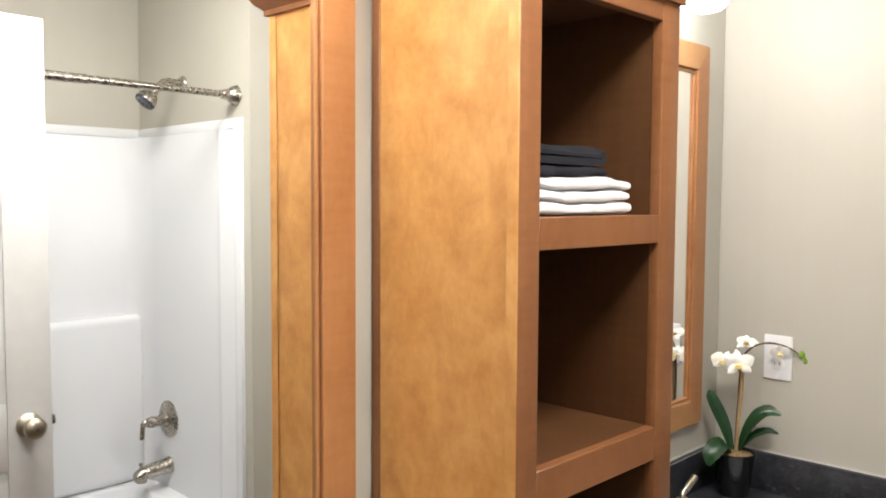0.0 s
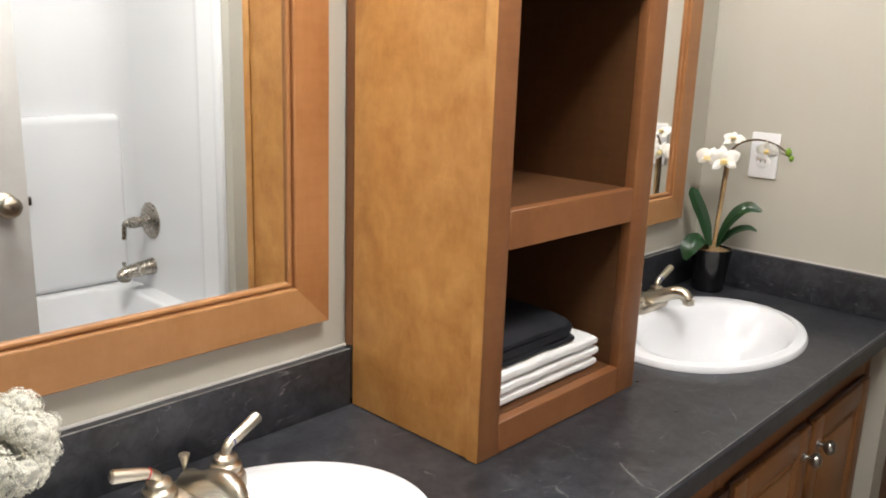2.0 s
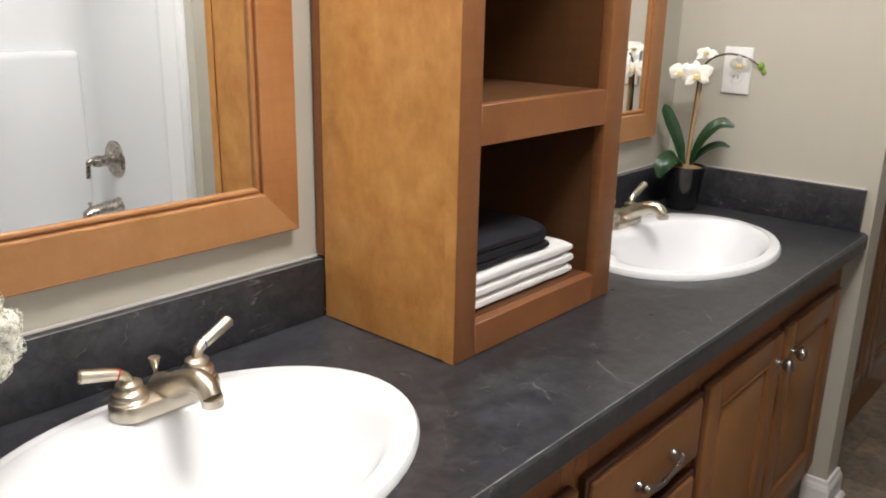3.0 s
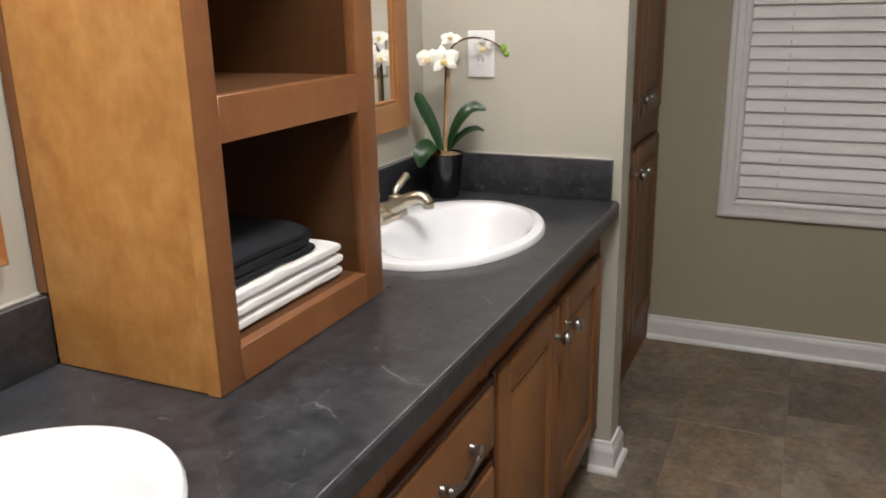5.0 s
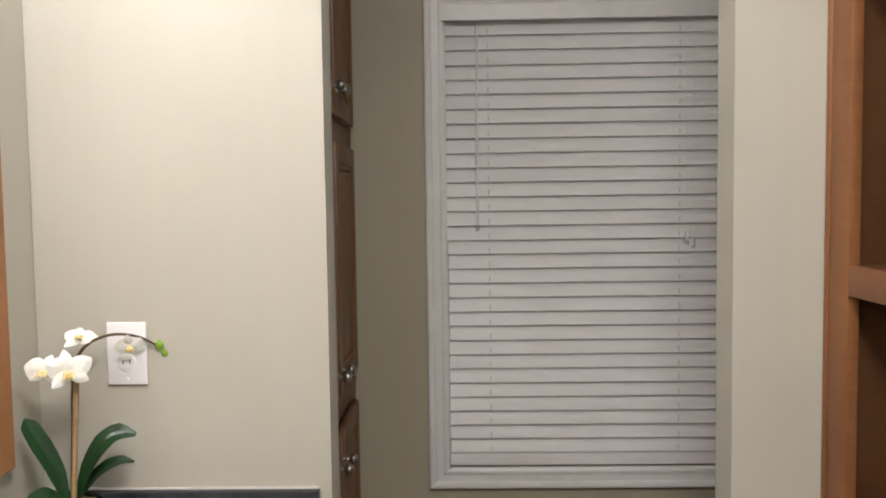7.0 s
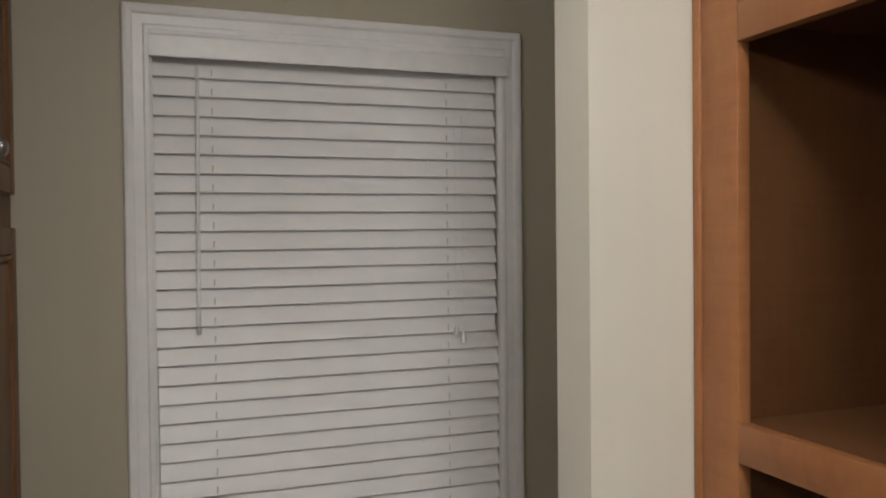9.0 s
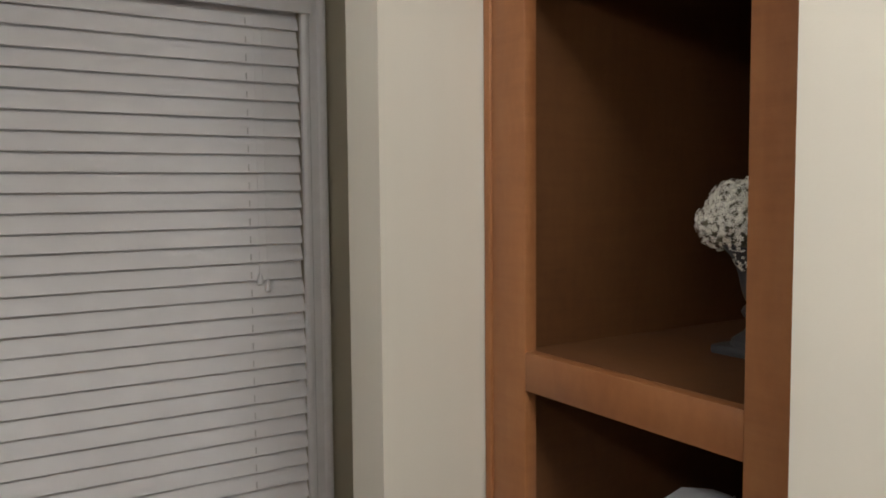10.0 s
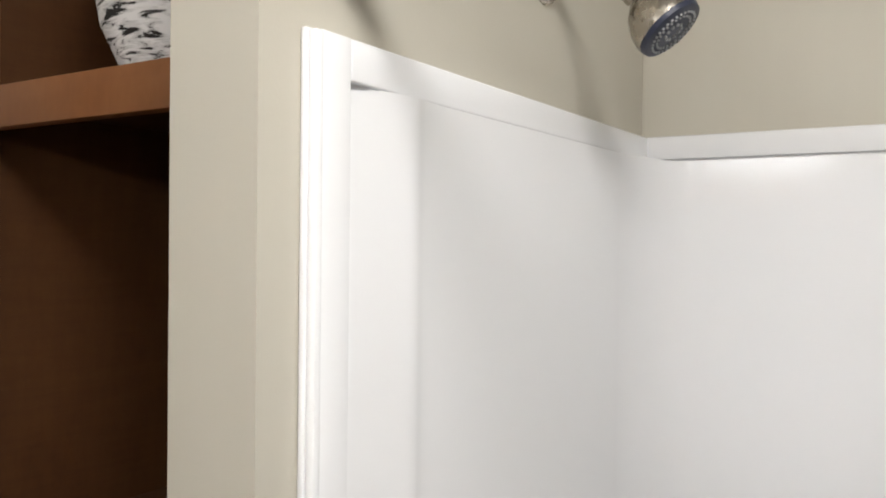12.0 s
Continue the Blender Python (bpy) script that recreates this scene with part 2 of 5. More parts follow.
def part(name, bm, mat, parent, label="", smooth=True):
    """One mesh, given in room coordinates, under a thing or a part of it."""
    ob = new(name, finish(name, bm, mat, smooth))
    ob.parent = parent
    if parent.parent is None:
        ob.location = -Vector(parent.location)
    if label:
        ob["label"] = label
    return ob


def single(name, bm, mat, label="", category="", group="", kind="", smooth=True):
    return tagged(new(name, finish(name, bm, mat, smooth)), label, category, group, kind)


def cuboid(lo, hi, bevel=0.0, segs=2, bm=None):
    own = bmesh.new()
    bmesh.ops.create_cube(own, size=1)
    for v in own.verts:
        v.co = Vector([lo[i] + (v.co[i] + 0.5) * (hi[i] - lo[i]) for i in range(3)])
    if bevel:
        bmesh.ops.bevel(own, geom=own.edges[:], offset=bevel, segments=segs, profile=0.5, affect="EDGES")
    return merged(own, bm)


def merged(own, bm):
    if bm is None:
        return own
    me = bpy.data.meshes.new("tmp")
    own.to_mesh(me)
    own.free()
    bm.from_mesh(me)
    bpy.data.meshes.remove(me)
    return bm


def loft(rings, close_first=True, close_last=True, loop=True, bm=None):
    """Skin through rings of equally many points."""
    own = bm or bmesh.new()
    made = [[own.verts.new(p) for p in ring] for ring in rings]
    n = len(made[0])
    for a, b in zip(made, made[1:]):
        for i in range(n if loop else n - 1):
            j = (i + 1) % n
            own.faces.new((a[i], a[j], b[j], b[i]))
    if close_first:
        own.faces.new(made[0][::-1])
    if close_last:
        own.faces.new(made[-1])
    return own


def circle(c, r, n=20, axis=2, ry=None):
    pts = []
    for i in range(n):
        a = 2 * math.pi * i / n
        u, v = r * math.cos(a), (ry or r) * math.sin(a)
        pts.append(Vector(c) + Vector(((u, v, 0), (0, u, v), (v, 0, u))[(axis + 1) % 3]))
    return pts


def lathe(profile, c, axis=2, n=24, sign=1.0, bm=None):
    """Turned body: profile of (radius, distance along the axis from c)."""
    rings = []
    for r, d in profile:
        p = list(c)
        p[axis] += sign * d
        rings.append(circle(p, max(r, 0.0004), n, axis))
    return loft(rings, bm=bm)


def tube(points, radii, n=12, bm=None, flat=1.0):
    """Round bar along points; radii: one for all or one each."""
    pts = [Vector(p) for p in points]
    if isinstance(radii, (int, float)):
        radii = [radii] * len(pts)
    rings, side = [], None
    for i, p in enumerate(pts):
        d = (pts[min(i + 1, len(pts) - 1)] - pts[max(i - 1, 0)]).normalized()
        if side is None:
            side = d.cross(Vector((0, 0, 1)))
            if side.length < 0.1:
                side = d.cross(Vector((1, 0, 0)))
        side = (side - d * side.dot(d)).normalized()
        up = side.cross(d)
        rings.append([p + radii[i] * (math.cos(a) * side + flat * math.sin(a) * up) for a in (2 * math.pi * k / n for k in range(n))])
    return loft(rings, bm=bm)


def smooth_path(points, steps=6):
    """Catmull-Rom through the points."""
    p = [Vector(q) for q in points]
    p = [2 * p[0] - p[1]] + p + [2 * p[-1] - p[-2]]
    out = []
    for i in range(1, len(p) - 2):
        for s in range(steps):
            t = s / steps
            out.append(0.5 * (2 * p[i] + (p[i + 1] - p[i - 1]) * t + (2 * p[i - 1] - 5 * p[i] + 4 * p[i + 1] - p[i + 2]) * t * t + (3 * p[i] - p[i - 1] - 3 * p[i + 1] + p[i + 2]) * t ** 3))
    return out + [p[-2]]


def prism(outline, axis, lo, hi, bm=None):
    """An outline of two coordinates, drawn out along an axis."""
    def at(u, v, w):
        return {0: (w, u, v), 1: (u, w, v), 2: (u, v, w)}[axis]
    return loft([[Vector(at(u, v, w)) for u, v in outline] for w in (lo, hi)], bm=bm)


# ---- the rooms ----
CEIL = 2.44
P0, P1 = 2.146, 2.238          # partition between vanity room and window room
EAST = 3.148
SOUTH = -2.085
DOORWAY = (-1.295, -0.56)


def wall(name, lo, hi, label, mat=PAINT):
    return single(name, cuboid(lo, hi), mat, label, "wall", kind="structure", smooth=False)


single("floor_base", cuboid((-1.6, -2.2, -0.12), (3.3, 0.12, -0.004)), GROUT, "dark seams under stone-look vinyl tiles", "floor", kind="structure", smooth=False)
single("ceiling", cuboid((-1.6, -2.2, CEIL), (3.3, 0.12, CEIL + 0.1)), CEILING, "white textured ceiling", "ceiling", kind="structure", smooth=False)
wall("wall_north", (-1.6, 0, 0), (3.3, 0.12, CEIL), "beige painted wall behind the vanity")
wall("wall_south", (-1.6, SOUTH - 0.12, 0), (3.3, SOUTH, CEIL), "beige painted wall behind the bathtub")
wall("wall_partition_vanity", (P0, -0.536, 0), (P1, -0.001, CEIL), "beige wall end beside the vanity with an outlet")
wall("wall_partition_cabinet", (P0, SOUTH + 0.001, 0), (P1, -1.264, CEIL), "beige wall end beside the open shelf cabinet")
wall("wall_tub_end", (1.504, SOUTH + 0.001, 0), (1.593, -1.313, CEIL), "beige partition between bathtub and shelf cabinet")
wall("wall_west_1", (-0.11, DOORWAY[1], 0), (0.0, -0.001, CEIL), "beige wall beside the doorway")
wall("wall_west_2", (-0.11, SOUTH + 0.001, 0), (0.0, DOORWAY[0], CEIL), "beige wall at the foot of the bathtub")
wall("wall_west_3", (-0.11, DOORWAY[0], 2.03), (0.0, DOORWAY[1], CEIL), "beige wall above the doorway")
wall("wall_hall", (-1.6, -2.08, 0), (-1.5, -0.005, CEIL), "plain hall wall opposite the doorway", HALL)

# window wall with its opening
WY0, WY1, WZ0, WZ1 = -1.577, -0.733, 0.559, 1.97
east = [((EAST, SOUTH + 0.001, 0), (EAST + 0.14, WY0, CEIL)), ((EAST, WY1, 0), (EAST + 0.14, -0.001, CEIL)), ((EAST, WY0, 0), (EAST + 0.14, WY1, WZ0)), ((EAST, WY0, WZ1), (EAST + 0.14, WY1, CEIL))]
bm = bmesh.new()
for lo, hi in east:
    cuboid(lo, hi, bm=bm)
single("wall_east", bm, PAINT_DIMMED, "beige painted wall round the window, dim warm light put into its colour", "wall", kind="structure", smooth=False)


def baseboard(name, a, b, normal, out_a=0, out_b=0):
    """A moulded board from a to b on a wall that faces normal; out_a and out_b mitre an end round an outer corner."""
    a, b, n = Vector((*a, 0)), Vector((*b, 0)), Vector((*normal, 0))
    way = (b - a).normalized()
    prof = [(0, 0), (0.014, 0), (0.014, 0.062), (0.011, 0.072), (0.0075, 0.078), (0.006, 0.088), (0, 0.09)]
    shoe = [(0.0142, 0), (0.026, 0), (0.025, 0.008), (0.021, 0.014), (0.0142, 0.017)]
    bm = bmesh.new()
    for section in (prof, shoe):
        loft([[p + n * u + way * u * k + Vector((0, 0, v)) for u, v in section] for p, k in ((a, -out_a), (b, out_b))], bm=bm)
    return single(name, bm, TRIM, "white moulded baseboard along the wall", "baseboard", kind="structure", smooth=False)


baseboard("baseboard_1", (EAST, -0.452), (EAST, SOUTH), (-1, 0))
baseboard("baseboard_2", (P0, -0.48), (P0, -0.536), (-1, 0), 0, 1)
baseboard("baseboard_3", (P0, -0.536), (P1, -0.536), (0, -1), 1, 1)
baseboard("baseboard_4", (P0, -1.264), (P1, -1.264), (0, 1), 1, 1)
baseboard("baseboard_5", (P0, -1.264), (P0, -1.42), (-1, 0), 1, 0)
baseboard("baseboard_6", (P1, -1.264), (P1, SOUTH), (1, 0), 1, 0)
baseboard("baseboard_7", (1.504, -1.313), (1.593, -1.313), (0, 1))


# ---- window and blind ----
def build_window():
    win = thing("window_1", (EAST, -1.148, WZ0), "white framed window with a moulded casing", "window")
    tagged(win, kind="structure")
    # casing profile: (across from the opening outwards, out of the wall)
    prof = [(-0.004, -0.002), (-0.004, 0.012), (0.004, 0.016), (0.012, 0.016), (0.016, 0.012), (0.036, 0.013), (0.041, 0.018), (0.049, 0.02), (0.056, 0.019), (0.06, 0.012), (0.06, -0.002)]
    corners = [(WY1, WZ1, 1, 1), (WY0, WZ1, -1, 1), (WY0, WZ0, -1, -1), (WY1, WZ0, 1, -1)]
    bm = loft([[Vector((EAST - d, y + sy * o, z + sz * o)) for o, d in prof] for y, z, sy, sz in corners + corners[:1]], False, False)
    part("casing", bm, TRIM, win, "white moulded casing", smooth=False)
    bm = bmesh.new()
    x0, x1 = EAST + 0.03, EAST + 0.135
    for lo, hi in (((x0, WY0 - 0.004, WZ0), (x1, WY0 + 0.014, WZ1)), ((x0, WY1 - 0.014, WZ0), (x1, WY1 + 0.004, WZ1)), ((x0, WY0, WZ0 - 0.004), (x1, WY1, WZ0 + 0.014)), ((x0, WY0, WZ1 - 0.014), (x1, WY1, WZ1 + 0.004))):
        cuboid(lo, hi, bm=bm)
    part("jamb", bm, TRIM, win, smooth=False)
    mid = (WZ0 + WZ1) / 2
    for z0, z1, x in ((WZ0 + 0.014, mid + 0.02, 0.09), (mid - 0.02, WZ1 - 0.014, 0.115)):
        bm = bmesh.new()
        xa, xb = EAST + x, EAST + x + 0.022
        for lo, hi in (((xa, WY0 + 0.014, z0), (xb, WY0 + 0.05, z1)), ((xa, WY1 - 0.05, z0), (xb, WY1 - 0.014, z1)), ((xa, WY0 + 0.05, z0), (xb, WY1 - 0.05, z0 + 0.04)), ((xa, WY0 + 0.05, z1 - 0.04), (xb, WY1 - 0.05, z1))):
            cuboid(lo, hi, 0.002, 1, bm)
        sash = part("sash", bm, TRIM, win, smooth=False)
        pane = part("pane", cuboid((xa + 0.008, WY0 + 0.05, z0 + 0.04), (xa + 0.012, WY1 - 0.05, z1 - 0.04)), GLASS, sash, "clear glass pane", smooth=False)
        pane.visible_shadow = False


build_window()


def build_blind():
    x = EAST + 0.011
    b = thing("window_blind", (x, -1.148, WZ1), "white closed horizontal slat blind in the window", "blind")
    bm = bmesh.new()
    prof = [(-0.031, 1.913), (-0.031, 1.958), (-0.027, 1.963), (-0.027, 1.968), (-0.0205, 1.968), (-0.0205, 1.913)]
    prism([(EAST + u, v) for u, v in prof], 1, WY0 - 0.014, WY1 + 0.003, bm)
    part("valance", bm, TRIM, b, smooth=False)
    rng = random.Random(4)
    pitch, tilt = 0.0437, radians(67)
    count = 30
    y0, y1 = WY0 + 0.005, WY1 - 0.005
    # one slat shape, slightly crowned, hung from its middle
    w, th = 0.0254, 0.0027
    ring = [(-w, 0.0), (-w * 0.5, 0.0009), (0, 0.0012), (w * 0.5, 0.0009), (w, 0.0), (w, -th), (0, 0.0012 - th), (-w, -th)]
    ring = [(u * math.cos(tilt) - v * math.sin(tilt), u * math.sin(tilt) + v * math.cos(tilt)) for u, v in ring]
    me = finish("slat", loft([[Vector((u, y, v)) for u, v in ring] for y in (0, y1 - y0)]), SLAT)
    for k in range(count):
        z = 1.899 - pitch * k
        ob = new("slat", me)
        ob.parent = b
        shift = 0.002 if z > 1.28 else -0.002
        if abs(z - 1.285) < 0.022:
            shift = 0.0048
        ob.location = Vector((x + rng.uniform(-0.0004, 0.0004), y0 + shift + rng.uniform(-0.0008, 0.0008), z + rng.uniform(-0.0006, 0.0006))) - Vector(b.location)
        ob.rotation_euler = (rng.uniform(-0.0006, 0.0006), rng.uniform(-0.02, 0.02), 0)
    part("bottom_rail", cuboid((x - 0.007, y0, WZ0 + 0.007), (x + 0.007, y1, 0.6045), 0.004), SLAT, b)
    for y, r in ((-0.865, 0.0016), (-1.437, 0.0013)):
        dashes = bmesh.new()
        for k in range(count):
            z = 1.899 - pitch * k
            tube([(x - 0.0052, y, z - 0.004), (x - 0.0085, y + 0.001, z - 0.02)], r, 6, dashes)
        tagged(part("ladder_cord", dashes, CORD, b, "short cord loops on each slat"), kind="stuff")
    wand = part("tilt_wand", tube([(x - 0.018, -0.832, 1.9), (x - 0.018, -0.828, 1.305)], 0.0046, 8), PLASTIC, b, "pale plastic tilt wand")
    part("wand_tip", lathe([(0.003, 0), (0.006, 0.004), (0.006, 0.016), (0.004, 0.02)], (x - 0.018, -0.828, 1.29), n=10), CORD, wand)
    for y, z in ((-1.455, 1.262), (-1.474, 1.245)):
        cord = part("lift_cord", tube([(x - 0.014, y, 1.9), (x - 0.014, y, z)], 0.0005, 5), SLAT, b)
        part("tassel", lathe([(0.002, 0.03), (0.006, 0.02), (0.008, 0.002), (0.006, 0)], (x - 0.016, y, z - 0.01), n=10), PLASTIC, cord, "clear plastic cord tassel")


build_blind()


# ---- cabinet pieces ----
def panel_door(parent, x0, x1, z0, z1, y, wood, inset, name="door", stile=0.055):
    """A framed door, front face at y and facing -y, with a glazed groove round a raised panel."""
    th = 0.02
    d = part(name, cuboid((x0, y + 0.0095, z0), (x1, y + th, z1), 0.002, 1), GLAZE, parent, "dark glazed edge")
    fr = ((x0, x0 + stile, z0, z1), (x1 - stile, x1, z0, z1), (x0 + stile, x1 - stile, z0, z0 + stile), (x0 + stile, x1 - stile, z1 - stile, z1))
    for k, (a, b, c, e) in enumerate(fr):
        bm = cuboid((a + 0.0015, y, c + 0.0015), (b - 0.0008, y + 0.012, e - 0.0015), 0.003, 2)
        part("stile" if k < 2 else "door_rail", bm, wood, d)
    # bead
    a, b, c, e = x0 + stile, x1 - stile, z0 + stile, z1 - stile
    cs = [(a, c, 1, 1), (b, c, -1, 1), (b, e, -1, -1), (a, e, 1, -1)]
    prof = [(0.001, 0.002), (0.004, 0.0), (0.008, 0.0025), (0.011, 0.0065), (0.011, 0.012), (0.001, 0.012)]
    bm = loft([[Vector((u + su * o, y + dd, v + sv * o)) for o, dd in prof] for u, v, su, sv in cs + cs[:1]], False, False)
    part("bead", bm, wood, d)
    part("panel", cuboid((a + 0.0165, y + 0.005, c + 0.0165), (b - 0.0165, y + 0.014, e - 0.0165), 0.003, 2), inset, d, "mottled maple centre panel")
    return d


def knob(parent, x, y, z):
    """A round knob that stands out towards -y."""
    return part("knob", lathe([(0.009, 0), (0.0088, 0.002), (0.006, 0.004), (0.0048, 0.008), (0.005, 0.0125), (0.009, 0.0145), (0.0135, 0.0185), (0.0155, 0.0235), (0.0152, 0.028), (0.0125, 0.0325), (0.0075, 0.0355), (0.001, 0.0365)], (x, y, z), 1, 18, -1.0), PEWTER, parent, "pewter round knob")


def pull(parent, x0, x1, y, z):
    """A swept bar handle with flared feet."""
    mid = (x0 + x1) / 2
    pts = smooth_path([(x0, y - 0.014, z - 0.002), (x0 + 0.018, y - 0.02, z - 0.006), (mid - 0.02, y - 0.023, z - 0.005), (mid + 0.02, y - 0.023, z + 0.001), (x1 - 0.018, y - 0.02, z + 0.006), (x1, y - 0.014, z + 0.005)])
    n = len(pts)
    bm = tube(pts, [0.0072 - 0.0026 * math.sin(math.pi * i / (n - 1)) for i in range(n)], 12)
    for x, dz in ((x0, -0.002), (x1, 0.005)):
        lathe([(0.009, 0), (0.0085, 0.004), (0.006, 0.008), (0.0085, 0.015), (0.006, 0.0205), (0.002, 0.022)], (x, y, z + dz), 1, 14, -1.0, bm)
    return part("handle", bm, PEWTER, parent, "pewter swept bar handle")


CZ = 0.762


def build_vanity():
    yf = -0.49
    def unit(label, x0, x1):
        u = thing("vanity_cabinet", ((x0 + x1) / 2, -0.25, 0), label, "cabinet", "vanity cabinets under the countertop")
        part("carcass", cuboid((x0 + 0.001, yf + 0.02, 0.1), (x1 - 0.001, -0.002, 0.59)), INNER_SHADED, u, smooth=False)
        part("toe_kick", cuboid((x0 + 0.001, -0.452, 0.0), (x1 - 0.001, -0.43, 0.0995)), STILE, u, smooth=False)
        for a, b in ((x0 + 0.0005, x0 + 0.035), (x1 - 0.035, x1 - 0.0005)):
            part("face_stile", cuboid((a, yf, 0.1), (b, yf + 0.0195, CZ - 0.041), 0.001, 1), STILE, u)
        part("top_rail", cuboid((x0 + 0.0352, yf + 0.0004, 0.61), (x1 - 0.0352, yf + 0.0195, CZ - 0.041), 0.001, 1), RAIL, u)
        part("bottom_rail", cuboid((x0 + 0.0352, yf + 0.0004, 0.1), (x1 - 0.0352, yf + 0.0195, 0.17), 0.001, 1), RAIL, u)
        return u
    y = -0.512
    u = unit("honey maple vanity cabinet with two glazed panel doors", 0.003, 0.945)
    for x0, x1, kx in ((0.17, 0.535, 0.505), (0.557, 0.925, 0.587)):
        d = panel_door(u, x0, x1, 0.155, 0.638, y, DOOR_WOOD, DOOR_PANEL)
        knob(d, kx, y, 0.575)
    u = unit("honey maple drawer cabinet with three drawers", 0.945, 1.335)
    for z0, z1 in ((0.506, 0.636), (0.348, 0.484), (0.155, 0.326)):
        d = part("drawer", cuboid((0.953, y + 0.006, z0), (1.329, y + 0.02, z1), 0.002, 1), GLAZE, u, "dark glazed drawer edge")
        part("drawer_front", cuboid((0.962, y, z0 + 0.009), (1.32, y + 0.012, z1 - 0.009), 0.005, 3), DOOR_WOOD, d, "honey maple drawer front")
        pull(d, 1.1, 1.214, y, (z0 + z1) / 2 - 0.008)
    u = unit("honey maple vanity cabinet with two glazed panel doors beside the wall", 1.335, P0 - 0.002)
    for x0, x1, kx in ((1.345, 1.702, 1.672), (1.722, 2.08, 1.752)):
        d = panel_door(u, x0, x1, 0.155, 0.638, y, DOOR_WOOD, DOOR_PANEL)
        knob(d, kx, y, 0.578)


build_vanity()

SINKS = ((0.5065, -0.2765), (1.716, -0.256))
SA, SB = 0.276, 0.2015


def build_counter():
    """Slab with two oval cut-outs, built strip by strip round them."""
    x0, x1, yf, yb = 0.003, P0 - 0.002, -0.532, -0.002
    top = thing("countertop", (1.07, -0.27, CZ - 0.04), "dark slate laminate countertop with fine pale scratches", "countertop")
    n = 48
    bm = bmesh.new()
    z1, z0 = CZ, CZ - 0.04
    xs = [x0, 0.19, 0.82, 1.385, 2.015, x1]
    quads = [(xs[0], xs[1]), (xs[2], xs[3])]
    cr = 0.024
    arc = [(x1 - cr + cr * math.sin(a), yf + cr - cr * math.cos(a), math.sin(a), -math.cos(a)) for a in (radians(15 * k) for k in range(7))]
    for z in (z1, z0):
        for a, b in quads:
            bm.faces.new([bm.verts.new(p) for p in ((a, yf, z), (b, yf, z), (b, yb, z), (a, yb, z))])
        bm.faces.new([bm.verts.new(p) for p in [(xs[4], yf, z)] + [(p, q, z) for p, q, _, _ in arc] + [(x1, yb, z), (xs[4], yb, z)]])
        for (cx, cy), (a, b) in zip(SINKS, ((xs[1], xs[2]), (xs[3], xs[4]))):
            inner, outer = [], []
            turns = [2 * math.pi * i / n for i in range(n)] + [math.atan2(p - cy, q - cx) % (2 * math.pi) for p in (yf, yb) for q in (a, b)]
            for an in sorted(turns):
                ex, ey = math.cos(an), math.sin(an)
                inner.append(bm.verts.new((cx + 0.93 * SA * ex, cy + 0.93 * SB * ey, z)))
                k = min(((b - cx) if ex > 0 else (cx - a)) / max(abs(ex), 1e-6), ((yb - cy) if ey > 0 else (cy - yf)) / max(abs(ey), 1e-6))
                outer.append(bm.verts.new((cx + k * ex, cy + k * ey, z)))
            for i in range(len(turns)):
                j = (i + 1) % len(turns)
                bm.faces.new((inner[i], inner[j], outer[j], outer[i]))
    # front edge, slightly eased
    prof = [(0.0, z1), (0.002, z1 - 0.0005), (0.005, z1 - 0.004), (0.006, z1 - 0.01), (0.006, z0 + 0.004), (0.003, z0), (0.0, z0)]
    stations = [(x0, yf, 0.0, -1.0)] + arc
    loft([[Vector((px + nx * o, py + ny * o, v)) for o, v in prof] for px, py, nx, ny in stations], False, False, loop=False, bm=bm)
    bm.faces.new([bm.verts.new((x0, yf - o, v)) for o, v in prof] + [bm.verts.new((x0, yb, z)) for z in (z0, z1)])
    bm.faces.new([bm.verts.new((x1, y, z)) for y, z in ((yf + cr, z1), (yf + cr, z0), (yb, z0), (yb, z1))])
    bmesh.ops.remove_doubles(bm, verts=bm.verts[:], dist=0.0002)
    part("slab", bm, COUNTER, top, smooth=False)
    part("edge_seam", cuboid((x0, yf - 0.0016, z1 - 0.0002), (x1 - 0.03, yf - 0.0004, z1 + 0.0005)), SEAM, top, "pale worn laminate seam", smooth=False)
    for a, b in ((x0, 0.8985), (1.3315, x1 - 0.0195)):
        part("backsplash", cuboid((a, -0.021, z1 + 0.0002), (b, -0.002, 0.863), 0.002, 2), COUNTER, top)
        part("edge_seam", cuboid((a + 0.002, -0.0212, 0.8622), (b - 0.002, -0.0192, 0.8634)), SEAM, top, "pale worn laminate seam", smooth=False)
        part("caulk_line", cuboid((a, -0.0065, 0.8632), (b, -0.002, 0.8665)), CAULK, top, "pale caulk line", smooth=False)
    part("side_splash", cuboid((x1 - 0.019, -0.515, z1 + 0.0002), (x1, -0.002, 0.863), 0.002, 2), COUNTER, top)
    part("caulk_line", cuboid((x1 - 0.0055, -0.512, 0.8632), (x1, -0.007, 0.8665)), CAULK, top, "pale caulk line", smooth=False)


build_counter()


def oval(cx, cy, a, b, z, n=56):
    return [Vector((cx + a * math.cos(2 * math.pi * i / n), cy + b * math.sin(2 * math.pi * i / n), z)) for i in range(n)]


